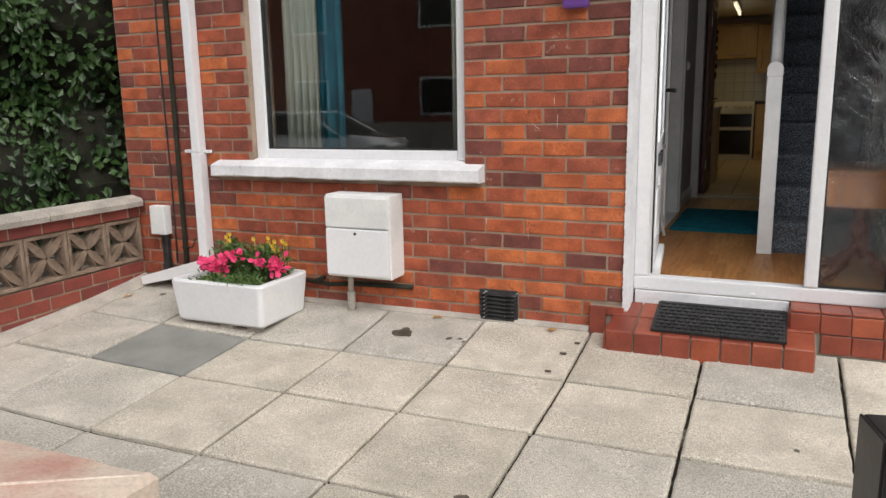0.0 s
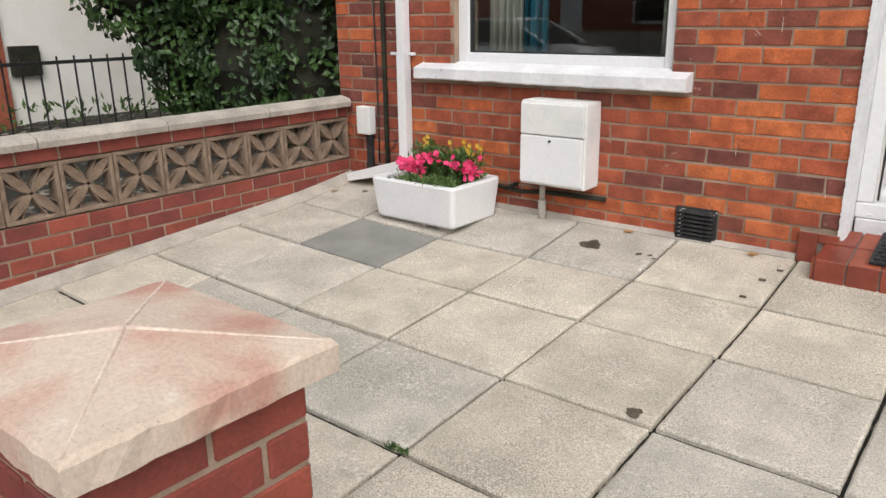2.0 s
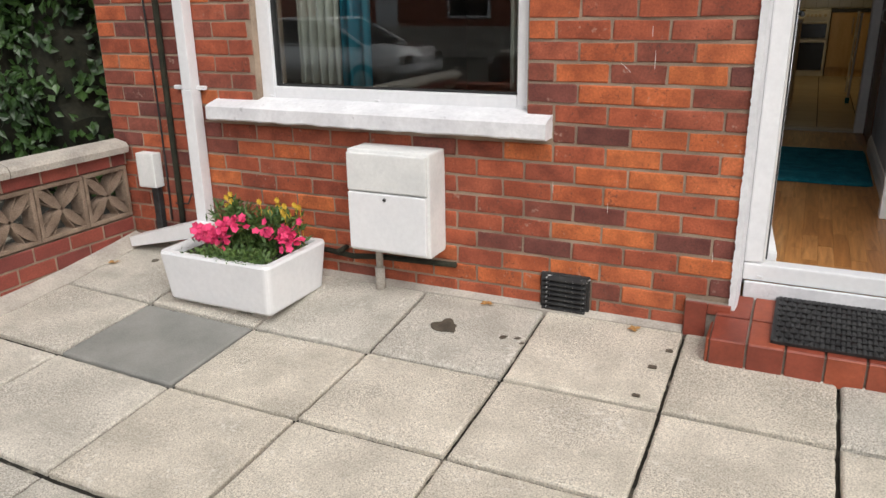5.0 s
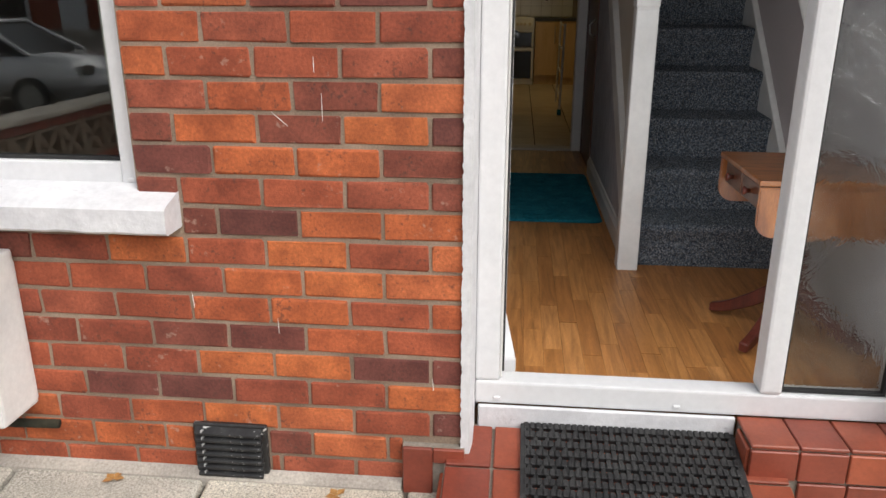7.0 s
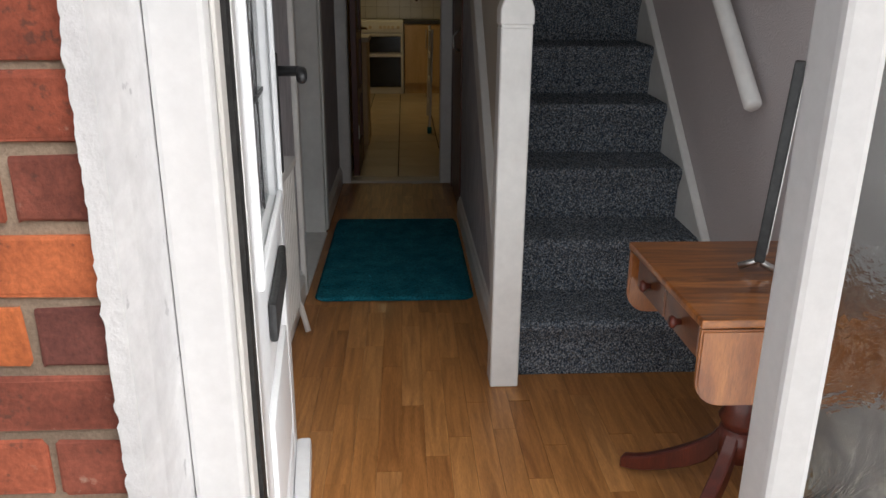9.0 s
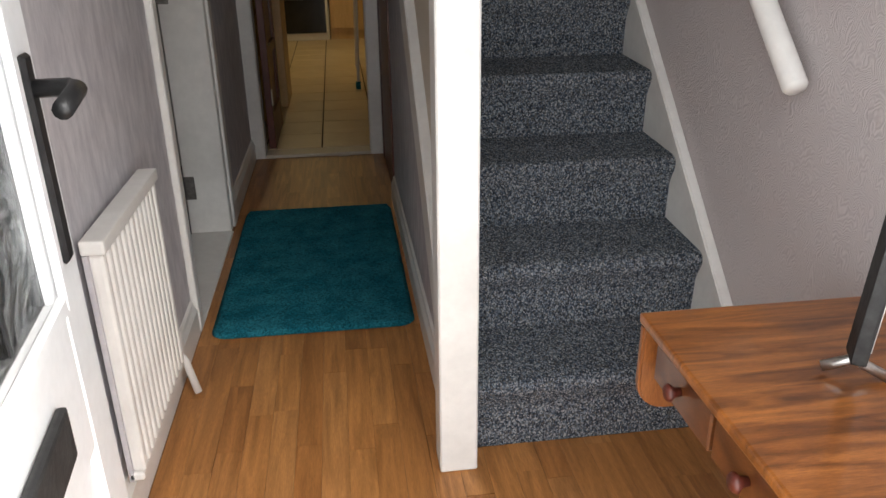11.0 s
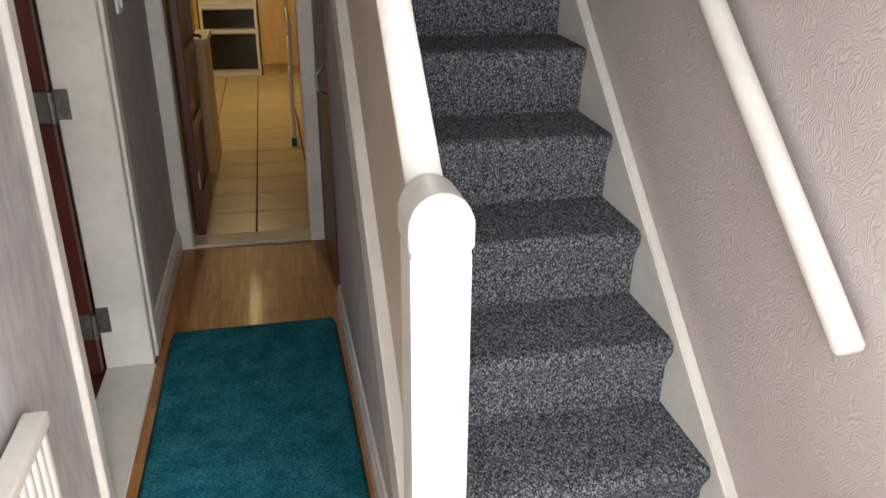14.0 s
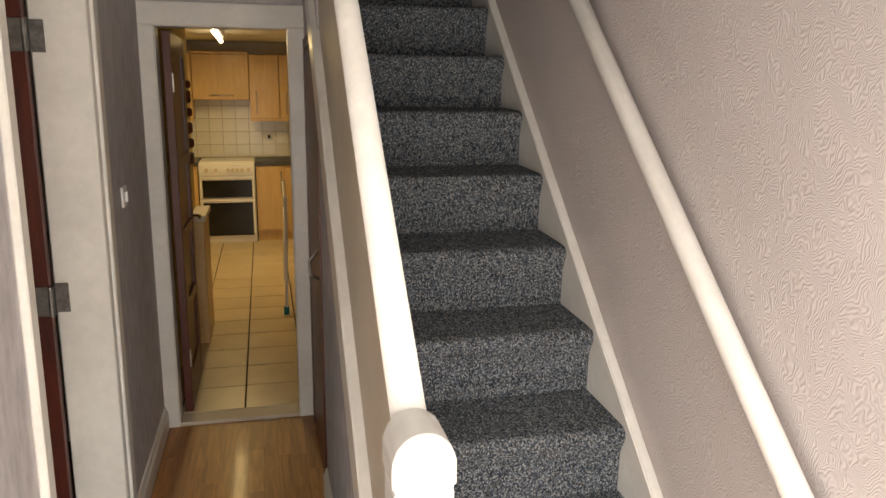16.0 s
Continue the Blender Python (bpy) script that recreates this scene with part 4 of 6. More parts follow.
gate.matrix_basis = pose(1.03, 2.78, -0.21, 0, 0, 13)
tagged(gate, "black painted iron garden gate standing open", "gate")


# ---- street behind the camera ----
opp = setting(empty("opposite_house", 0, -14, 0), "red brick terraced house across the road", "house")
ob("wall", B((-22, 18, -16.5, -15.5, -0.4, 6.5)), m_brick_far, opp)
bm = bmesh.new()
prism(bm, [(-15.2, 6.4), (-18.5, 9.0), (-21, 6.4)], "x", -22.3, 18.3)
ob("roof", bm, m_asphalt, opp)
for k in range(6):
    x = -17 + k * 5.5
    for z in (0.8, 3.9):
        ob("window", B((x, x + 1.6, -15.52, -15.44, z, z + 1.4), bevel=0.02), m_white, opp)
        ob("window_pane", B((x + 0.1, x + 1.5, -15.44, -15.43, z + 0.1, z + 1.3)), m_blackglass, opp)
    ob("door", B((x + 2.6, x + 3.5, -15.52, -15.45, -0.3, 1.8), bevel=0.02), m_white, opp)
setting(ob("street_wall", B((-22, 18, -12.3, -12.1, -0.4, 0.65)), m_conc), "low concrete wall across the road")


def car(x, y, turn, paint, label):
    c = empty("car", x, y, -0.31)
    def at(o):
        o.matrix_parent_inverse = Matrix.Identity(4)
        return o
    bm = bmesh.new()
    side = [(-2.15, 0.30), (-2.2, 0.62), (-2.1, 0.86), (-1.2, 0.95), (1.05, 0.98), (1.9, 0.90), (2.15, 0.70), (2.15, 0.32)]
    prism(bm, side, "y", -0.86, 0.86)
    bmesh.ops.bevel(bm, geom=list(bm.edges), offset=0.09, segments=3, affect="EDGES")
    at(ob("body", bm, paint, c, smooth=True))
    bm = bmesh.new()
    lo = [(-1.35, -0.78), (1.45, -0.78), (1.45, 0.78), (-1.35, 0.78)]
    hi = [(-0.45, -0.6), (0.85, -0.6), (0.85, 0.6), (-0.45, 0.6)]
    a = [bm.verts.new((p[0], p[1], 0.92)) for p in lo]
    b = [bm.verts.new((p[0], p[1], 1.40)) for p in hi]
    for k in range(4):
        bm.faces.new((a[k], a[(k + 1) % 4], b[(k + 1) % 4], b[k]))
    bm.faces.new(a[::-1])
    bm.faces.new(b)
    at(ob("windows", bm, m_blackglass, c))
    bm = bmesh.new()
    bx(bm, -0.5, 0.9, -0.63, 0.63, 1.38, 1.44, 0.03)
    for k in range(4):
        tube(bm, [(lo[k][0], lo[k][1], 0.93), (hi[k][0], hi[k][1], 1.41)], 0.035, 6)
    at(ob("roof", bm, paint, c, smooth=True))
    for wx in (-1.35, 1.35):
        for wy in (-0.80, 0.80):
            bm = bmesh.new()
            tube(bm, [(wx, wy - 0.1, 0.31), (wx, wy + 0.1, 0.31)], 0.31, 24)
            w = at(ob("wheel", bm, m_black, c))
            bm = bmesh.new()
            tube(bm, [(wx, wy - 0.105, 0.31), (wx, wy + 0.105, 0.31)], 0.2, 16)
            at(ob("rim", bm, m_chrome, c))
    for hy in (-0.62, 0.62):
        at(ob("headlamp", B((-2.19, -2.02, hy - 0.18, hy + 0.18, 0.64, 0.78), bevel=0.03), m_chrome, c))
    c.matrix_basis = pose(x, y, -0.31, 0, 0, turn)
    tagged(c, label, "car")


car(-2.6, -3.5, 0, m_carblack, "black saloon car parked along the street kerb")
car(-8.6, -3.6, 180, m_carwhite, "silver white car parked along the street kerb")
bin_ = empty("wheelie_bin", -3.0, 0.2, -0.24)
bm = bmesh.new()
prism(bm, [(-3.26, -0.2), (-2.76, -0.2), (-2.7, 0.72), (-3.32, 0.72)], "y", -0.1, 0.45)
ob("bin_body", bm, m_darkwood, bin_)
ob("lid", B((-3.34, -2.68, -0.14, 0.5, 0.722, 0.79), bevel=0.02), m_conc, bin_)
tagged(bin_, "brown wheelie bin with pale lid on the pavement", "bin")
setting(ob("boundary_wall", B((-3.33, -0.66, 1.75, 1.97, -0.35, 0.55)), m_brick_far), "low red brick front boundary wall")

# ---- hall ----
HL = -0.12
HE = 10.457
WR = 1.352
setting(ob("hall_floor", B((HL - 0.2, WR, 6.37, HE + 0.1, 0.1, FLOOR - 0.006)), m_lambase), "oak laminate hall floor")
hall_floor = bpy.data.objects["hall_floor"]
setting(ob("wall_west", B((HL - 0.10, HL, 6.46, 8.46, 0.1, 2.67), (HL - 0.10, HL, 9.37, HE, 0.1, 2.67), (HL - 0.10, HL, 8.46, 9.37, 2.29, 2.67)), m_paper_left), "mottled grey papered hall wall")
setting(ob("wall_east", B((WR, WR + 0.1, 6.46, 16.2, 0.1, 5.3)), m_paper), "mauve grey embossed papered stair wall")
setting(ob("wall_south_inside", B((-3.08, HL - 0.1, 6.461, 6.47, 0.1, 0.9), (HL, 0.027, 6.37, 6.47, 0.25, 2.67), (FX1, WR, 6.37, 6.47, 0.25, 2.67), (0.027, FX1, 6.40, 6.47, 2.342, 2.67)), m_paper_left), "papered inner side of the front wall")
KX0, KX1, KZ = -0.048, 0.553, 2.25
setting(ob("hall_end_wall", B((HL - 0.1, KX0 - 0.02, HE, HE + 0.1, 0.1, 2.67), (KX1 + 0.02, WR, HE, HE + 0.1, 0.1, 2.67), (KX0 - 0.02, KX1 + 0.02, HE, HE + 0.1, KZ + 0.02, 2.67)), m_paper_left), "grey papered wall round kitchen doorway")


def skirting(name, x, y0, y1, sgn, label):
    bm = bmesh.new()
    prism(bm, [(x, FLOOR), (x + sgn * 0.018, FLOOR), (x + sgn * 0.018, FLOOR + 0.085), (x + sgn * 0.010, FLOOR + 0.10), (x + sgn * 0.008, FLOOR + 0.115), (x, FLOOR + 0.12)], "y", y0, y1)
    setting(ob(name, bm, m_paint), label)


skirting("baseboard_1", HL, 6.47, 8.40, 1, "white gloss painted skirting board")
skirting("baseboard_2", HL, 9.44, HE - 0.002, 1, "white gloss painted skirting board")
SPX = 0.632
skirting("baseboard_3", SPX, 7.70, 9.62, -1, "white gloss painted skirting board")


def casing(name, pts, depth, y, label):
    o = ob(name, B(*[(p[0], p[1], y - depth, y + 0.0, p[2], p[3]) for p in pts], bevel=0.006), m_paint)
    return setting(o, label)


kc = casing("door_1", [(KX0 - 0.085, KX0 - 0.004, FLOOR, KZ + 0.004), (KX1 + 0.004, KX1 + 0.085, FLOOR, KZ + 0.004), (KX0 - 0.085, KX1 + 0.085, KZ + 0.004, KZ + 0.11)], 0.02, HE, "white gloss doorway architrave to the kitchen")
setting(ob("door_lining_1", B((KX0 - 0.02, KX0, HE - 0.012, HE + 0.112, FLOOR, KZ), (KX1, KX1 + 0.02, HE - 0.012, HE + 0.112, FLOOR, KZ), (KX0, KX1, HE - 0.012, HE + 0.112, KZ, KZ + 0.02)), m_paint), "white gloss door lining")
setting(ob("threshold_strip", B((KX0, KX1, HE - 0.01, HE + 0.12, 0.2, FLOOR + 0.018), bevel=0.006), m_cream), "pale wooden threshold strip at kitchen")
# living room doorway in the west wall
for nm, bxs in (("door_lining_2", [(HL - 0.16, HL + 0.012, 9.31, 9.365, FLOOR, 2.27), (HL - 0.13, HL + 0.004, 8.46, 8.48, FLOOR, 2.27), (HL - 0.13, HL + 0.004, 8.48, 9.31, 2.25, 2.285)]),
                ("door_2", [(HL, HL + 0.022, 9.3655, 9.44, FLOOR, 2.33), (HL, HL + 0.022, 8.405, 8.4595, FLOOR, 2.33), (HL, HL + 0.022, 8.4595, 9.3655, 2.287, 2.33)]),
                ("threshold_strip_2", [(HL - 0.16, HL + 0.02, 8.482, 9.308, 0.2, FLOOR + 0.006)])):
    setting(ob(nm, B(*bxs, bevel=0.004), m_paint), "white gloss painted door surround to living room")
ld = empty("panel_door", -0.7, 9.28, FLOOR)
ob("leaf", B((-1.06, -0.285, 9.262, 9.302, FLOOR + 0.01, 2.24), bevel=0.003), m_darkwood, ld)
for z in (0.475, 1.27, 2.12):
    bm = bmesh.new()
    bx(bm, -0.338, -0.284, 9.257, 9.2625, z - 0.05, z + 0.05, 0.001)
    bx(bm, -0.2795, -0.236, 9.3025, 9.3095, z - 0.05, z + 0.05, 0.001)
    tube(bm, [(-0.279, 9.256, z - 0.05), (-0.279, 9.256, z + 0.05)], 0.009, 10)
    ob("hinge", bm, m_steel, ld)
tagged(ld, "dark red mahogany stained living room door standing open", "door")

# radiator
rad = empty("radiator", HL + 0.05, 7.76, 0.42)
RY0, RY1, RZ0, RZ1 = 7.53, 8.01, 0.385, 0.945
ob("top_bar", B((HL + 0.015, HL + 0.062, RY0, RY1, RZ1 - 0.03, RZ1), bevel=0.006), m_paint, rad)
# sheet in wallpaper grey, painted for the shaded wall between the white ribs
ob("gap_shade", B((HL + 0.018, HL + 0.028, RY0, RY1, RZ0, RZ1 - 0.03)), m_paper_left, rad)
ob("bottom_bar", B((HL + 0.018, HL + 0.05, RY0, RY1, RZ0, RZ0 + 0.02), bevel=0.004), m_paint, rad)
bm0 = B((HL + 0.026, HL + 0.055, -0.012, 0.012, RZ0 + 0.02, RZ1 - 0.031), bevel=0.008)
rib = ob("rib", bm0, m_paint, rad)
rib.location = (0, RY0 + 0.02, 0)
for k in range(1, 13):
    r2 = new("rib", rib.data)
    r2.parent = rad
    r2.matrix_parent_inverse = rib.matrix_parent_inverse
    r2.location = (0, RY0 + 0.02 + k * (RY1 - RY0 - 0.04) / 12, 0)
bm = bmesh.new()
tube(bm, [(HL + 0.035, RY1 + 0.02, RZ0 + 0.02), (HL + 0.045, RY1 + 0.035, RZ0 - 0.01), (HL + 0.07, RY1 + 0.02, FLOOR + 0.012)], 0.011, 10)
ob("valve_pipe", bm, m_paint, rad, smooth=True)
ob("valve", B((HL + 0.02, HL + 0.05, RY1 + 0.004, RY1 + 0.03, RZ0 + 0.02, RZ0 + 0.10), bevel=0.006), m_paint, rad)
tagged(rad, "white painted ribbed steel radiator on hall wall", "radiator")
sw = empty("light_switch", HL + 0.005, 9.75, 1.55)
ob("plate", B((HL, HL + 0.01, 9.71, 9.79, 1.51, 1.59), bevel=0.003), m_white, sw)
ob("rocker", B((HL + 0.0095, HL + 0.02, 9.74, 9.76, 1.53, 1.57), bevel=0.002), m_white, sw)
tagged(sw, "white plastic light switch on papered wall", "light switch")

# teal rug: soft rounded slab with a fibrous top
bm = bmesh.new()
rx0, rx1, ry0, ry1, rr = -0.065, 0.60, 8.342, 9.535, 0.05
NX, NY = 40, 70
grid = []
for j in range(NY + 1):
    row = []
    for i in range(NX + 1):
        x, y = rx0 + (rx1 - rx0) * i / NX, ry0 + (ry1 - ry0) * j / NY
        ex, ey = min(x - rx0, rx1 - x), min(y - ry0, ry1 - y)
        if ex < rr and ey < rr:
            dx, dy = rr - ex, rr - ey
            ln = math.hypot(dx, dy)
            if ln > rr:
                k = rr / ln
                x += (1 if x < (rx0 + rx1) / 2 else -1) * dx * (1 - k)
                y += (1 if y < (ry0 + ry1) / 2 else -1) * dy * (1 - k)
        e = min(ex, ey)
        z = FLOOR + (0.004 if e <= 0 else 0.016 + 0.003 * noise.noise((x * 60, y * 60, 0)))
        row.append(bm.verts.new((x, y, z)))
    grid.append(row)
for j in range(NY):
    for i in range(NX):
        bm.faces.new((grid[j][i], grid[j][i + 1], grid[j + 1][i + 1], grid[j + 1][i]))
rug = ob("rug", bm, m_rug, smooth=True)
sk = rug.modifiers.new("thick", "SOLIDIFY")
sk.thickness, sk.offset = 0.004, -1
tagged(rug, "teal blue fluffy pile rug on laminate floor", "rug")

# ---- stairs ----
RISE, GOING, NY0 = 0.203, 0.2262, 7.66
SX0, SX1 = 0.672, 1.332
NSTEP = 13
bm = bmesh.new()
prof = []
for k in range(1, NSTEP + 1):
    yk, zk = NY0 + (k - 1) * GOING, FLOOR + k * RISE
    prof += [(yk + 0.026, zk - RISE + 0.010 if k > 1 else FLOOR), (yk + 0.021, zk - 0.085), (yk + 0.011, zk - 0.06), (yk + 0.002, zk - 0.045), (yk - 0.004, zk - 0.031), (yk - 0.005, zk - 0.020), (yk - 0.001, zk - 0.010), (yk + 0.008, zk - 0.003), (yk + 0.024, zk)]
yend = NY0 + NSTEP * GOING + 1.0
prof += [(yend, FLOOR + NSTEP * RISE), (yend, FLOOR + NSTEP * RISE - 0.2), (NY0 + NSTEP * GOING, FLOOR + NSTEP * RISE - 0.3), (NY0 + 0.4, FLOOR)]
prev = None
for x in (SX0, SX1):
    cur = [bm.verts.new((x, p[0], p[1])) for p in prof]
    if prev:
        for a in range(len(prof)):
            b = (a + 1) % len(prof)
            bm.faces.new((prev[a], prev[b], cur[b], cur[a]))
    prev = cur
st = ob("staircase", bm, m_carpet)
setting(st, "straight staircase covered in speckled blue grey carpet", "staircase")
for q in st.data.polygons:
    q.use_smooth = False


def slope(y, off):
    return FLOOR + RISE + (y - NY0) * RISE / GOING + off


def sloped(name, x0, x1, y0, y1, lo, hi, material, label, parent=None, soft_edge=0.004):
    bm = bmesh.new()
    prism(bm, [(y0, slope(y0, lo)), (y1, slope(y1, lo)), (y1, slope(y1, hi)), (y0, slope(y0, hi))], "x", x0, x1)
    bmesh.ops.bevel(bm, geom=list(bm.edges), offset=soft_edge, segments=3, affect="EDGES")
    o = ob(name, bm, material, parent)
    return o if parent else setting(o, label)


bm = bmesh.new()
yt = NY0 + NSTEP * GOING
prism(bm, [(7.60, FLOOR), (7.60, slope(7.60, 0.03)), (yt, slope(yt, 0.03)), (yt, slope(yt, -0.5)), (8.2, FLOOR)], "x", SX1, WR - 0.001)
setting(ob("wall_string", bm, m_paint), "white gloss painted stair string on wall side")
sloped("string_moulding", SX1 - 0.012, WR - 0.0012, 7.56, yt, 0.03, 0.062, m_paint, "white gloss moulding along stair string")
# outer side: spandrel wall, string, panel, rail, newel
bm = bmesh.new()
prism(bm, [(7.70, FLOOR), (9.62, FLOOR), (9.62, 2.67), (9.55, slope(9.55, -0.17)), (7.70, slope(7.70, -0.17))], "x", SPX, 0.668)
setting(ob("spandrel", bm, m_paper_left), "grey papered wall panel under the staircase")
sloped("outer_string", SPX - 0.022, 0.669, 7.69, 10.4, -0.19, 0.0, m_paint, "white gloss outer stair string")
bal = setting(empty("balustrade", 0.64, 7.66, FLOOR), "white painted stair balustrade with round handrail", "balustrade")
sloped("panel", 0.640, 0.655, 7.69, 10.3, 0.0, 0.72, m_cream, "", bal)
sloped("base_rail", 0.628, 0.667, 7.692, 10.3, 0.7, 0.735, m_paint, "", bal)
bm = bmesh.new()
tube(bm, [(0.627, 7.69, slope(7.69, 0.0) + 0.93), (0.627, 10.3, slope(10.3, 0.93))], 0.029, 18)
ob("handrail", bm, m_paint, bal, smooth=True)
bm = bmesh.new()
bx(bm, 0.583, 0.673, 7.60, 7.69, FLOOR, 1.385, 0.004)
ob("newel", bm, m_paint, bal)
bm = bmesh.new()
cap = []
for a in np.linspace(-1, 1, 13):
    cap.append((0.628 + 0.0475 * a, 1.425 + 0.052 * math.sqrt(max(0, 1 - a * a * 0.97))))
prism(bm, [(0.5805, 1.392)] + cap + [(0.6755, 1.392)], "y", 7.598, 7.694)
bmesh.ops.bevel(bm, geom=list(bm.edges), offset=0.003, segments=1, affect="EDGES")
ob("newel_cap", bm, m_paint, bal)
ob("newel_neck", B((0.585, 0.671, 7.602, 7.688, 1.384, 1.393)), m_paint, bal)
# wall handrail
wr = empty("wall_handrail", 1.29, 7.55, 1.17)
bm = bmesh.new()
tube(bm, [(1.304, 7.55, 1.1735), (1.304, 7.556, 1.179), (1.304, 10.2, 1.178 + 2.645 * RISE / GOING)], 0.025, 20, radii=[0.02, 0.0255, 0.0255])
ob("rail", bm, m_paint, wr, smooth=True)
for y in (7.93, 8.72, 9.6):
    z = 1.178 + (y - 7.555) * RISE / GOING
    bm = bmesh.new()
    tube(bm, [(1.304, y, z - 0.015), (1.312, y, z - 0.045), (WR - 0.002, y + 0.01, z - 0.05)], 0.006, 8)
    tube(bm, [(WR - 0.008, y + 0.01, z - 0.05), (WR + 0.001, y + 0.01, z - 0.05)], 0.022, 12)
    ob("bracket", bm, m_white, wr, smooth=True)
tagged(wr, "white painted round handrail on stair wall brackets", "handrail")
# upper landing shell
setting(ob("landing_wall", B((0.5, WR, 11.8, 11.9, 2.6, 5.3), (0.5, 0.6, 7.2, 11.8, 2.75, 5.3), (0.6, WR, 7.1, 7.2, 2.75, 5.3)), m_paper_left), "papered walls round the upper landing")
setting(ob("landing_ceiling", B((0.5, WR, 7.1, 11.9, 5.3, 5.38)), m_ceil), "white landing ceiling")
# under-stair cupboard door
cd = empty("cupboard_door", 0.64, 10.0, FLOOR)
ob("leaf", B((SPX - 0.004, SPX + 0.03, 9.68, 10.34, FLOOR + 0.01, 2.15), bevel=0.003), m_darkwood, cd)
ob("cupboard_frame", B((SPX - 0.008, SPX + 0.036, 9.622, 9.675, FLOOR, 2.2), (SPX - 0.008, SPX + 0.036, 10.345, HE - 0.022, FLOOR, 2.2), (SPX - 0.008, SPX + 0.036, 9.675, 10.345, 2.155, 2.2)), m_darkwood, cd)
bm = bmesh.new()
tube(bm, [(SPX - 0.006, 9.76, 1.18), (SPX - 0.04, 9.76, 1.2), (SPX - 0.045, 9.76, 1.26), (SPX - 0.006, 9.76, 1.3)], 0.006, 8)
ob("latch", bm, m_chrome, cd, smooth=True)
tagged(cd, "dark stained wooden under-stair cupboard door", "cupboard door")
setting(ob("spandrel_upper", B((SPX, 0.668, 9.62, HE, 2.2, 2.67)), m_paper_left), "papered wall above cupboard door")

# ---- drop-leaf table ----
tb = empty("drop_leaf_table", 1.1, 6.965, FLOOR)
TX0, TX1, TY0, TY1, TZ = 0.872, 1.325, 6.72, 7.21, 0.886
ob("top", B((TX0, TX1, TY0, TY1, TZ - 0.018, TZ), bevel=0.005), m_mahog, tb)


def drop_leaf(y0, y1):
    pts = [(TX0 + 0.003, TZ - 0.022)]
    z0, r = TZ - 0.185, 0.055
    for k in range(7):
        an = radians(180 + k * 15)
        pts.append((TX0 + 0.003 + r + r * math.cos(an), z0 + r + r * math.sin(an)))
    for k in range(7):
        an = radians(270 + k * 15)
        pts.append((TX1 - 0.003 - r + r * math.cos(an), z0 + r + r * math.sin(an)))
    pts.append((TX1 - 0.003, TZ - 0.022))
    bm = bmesh.new()
    prism(bm, pts, "y", y0, y1)
    bmesh.ops.bevel(bm, geom=[e for e in bm.edges if abs(e.verts[0].co.y - e.verts[1].co.y) < 1e-5], offset=0.004, segments=2, affect="EDGES")
    ob("drop_leaf", bm, m_mahog_v, tb)


drop_leaf(TY0 + 0.001, TY0 + 0.018)
drop_leaf(TY1 - 0.018, TY1 - 0.001)
ob("apron", B((TX0 + 0.03, TX1 - 0.03, TY0 + 0.03, TY1 - 0.03, TZ - 0.11, TZ - 0.019)), m_mahog_v, tb)
for k in range(2):
    y0 = TY0 + 0.045 + k * 0.205
    ob("drawer", B((TX0 + 0.016, TX0 + 0.031, y0, y0 + 0.195, TZ - 0.103, TZ - 0.026), bevel=0.003), m_mahog_dark, tb)
    bm = bmesh.new()
    c = y0 + 0.098
    tube(bm, [(TX0 + 0.016, c, TZ - 0.065), (TX0 + 0.006, c, TZ - 0.065), (TX0 - 0.002, c, TZ - 0.065), (TX0 - 0.008, c, TZ - 0.065)], 0.01, 14, radii=[0.007, 0.008, 0.015, 0.011])
    ob("knob", bm, m_darkwood, tb, smooth=True)
CX, CY = 1.10, 6.965
bm = bmesh.new()
zs = (0.50, 0.53, 0.55, 0.58, 0.60, 0.64, 0.70, 0.74, 0.76, 0.785)
rs_ = (0.036, 0.05, 0.04, 0.05, 0.03, 0.028, 0.04, 0.03, 0.05, 0.05)
tube(bm, [(CX, CY, z) for z in zs], 0.04, 20, radii=list(rs_))
tube(bm, [(CX, CY, 0.42), (CX, CY, 0.50)], 0.042, 20, radii=[0.04, 0.044])
ob("pedestal", bm, m_darkwood, tb, smooth=True)
for an in (140, 225, 320, 45):
    d = Vector((math.cos(radians(an)), math.sin(radians(an)), 0))
    s = Vector((-d.y, d.x, 0)) * 0.016
    bm = bmesh.new()
    rows = []
    for u in np.linspace(0, 1, 9):
        p = Vector((CX, CY, 0)) + d * (0.03 + u * 0.25)
        zc = 0.475 - 0.19 * u ** 0.62 - 0.0 + (0.012 * max(0, u - 0.8) * 5)
        th = 0.038 - 0.022 * u
        rows.append([bm.verts.new(q) for q in (p + s + Vector((0, 0, zc + th)), p - s + Vector((0, 0, zc + th)), p - s + Vector((0, 0, max(FLOOR + 0.002, zc - th))), p + s + Vector((0, 0, max(FLOOR + 0.002, zc - th))))])
    for a, b in zip(rows, rows[1:]):
        for k in range(4):
            bm.faces.new((a[k], a[(k + 1) % 4], b[(k + 1) % 4], b[k]))
    bm.faces.new(rows[0])
    bm.faces.new(rows[-1][::-1])
    bmesh.ops.bevel(bm, geom=list(bm.edges), offset=0.004, segments=1, affect="EDGES")
    ob("leg", bm, m_darkwood, tb)
ob("hinge", B((1.155, 1.166, 6.93, 6.945, 0.60, 0.67)), m_brass, tb)
tagged(tb, "mahogany drop-leaf pedestal table with two small drawers", "table")
mf = empty("table_mirror", 1.115, 6.98, TZ)
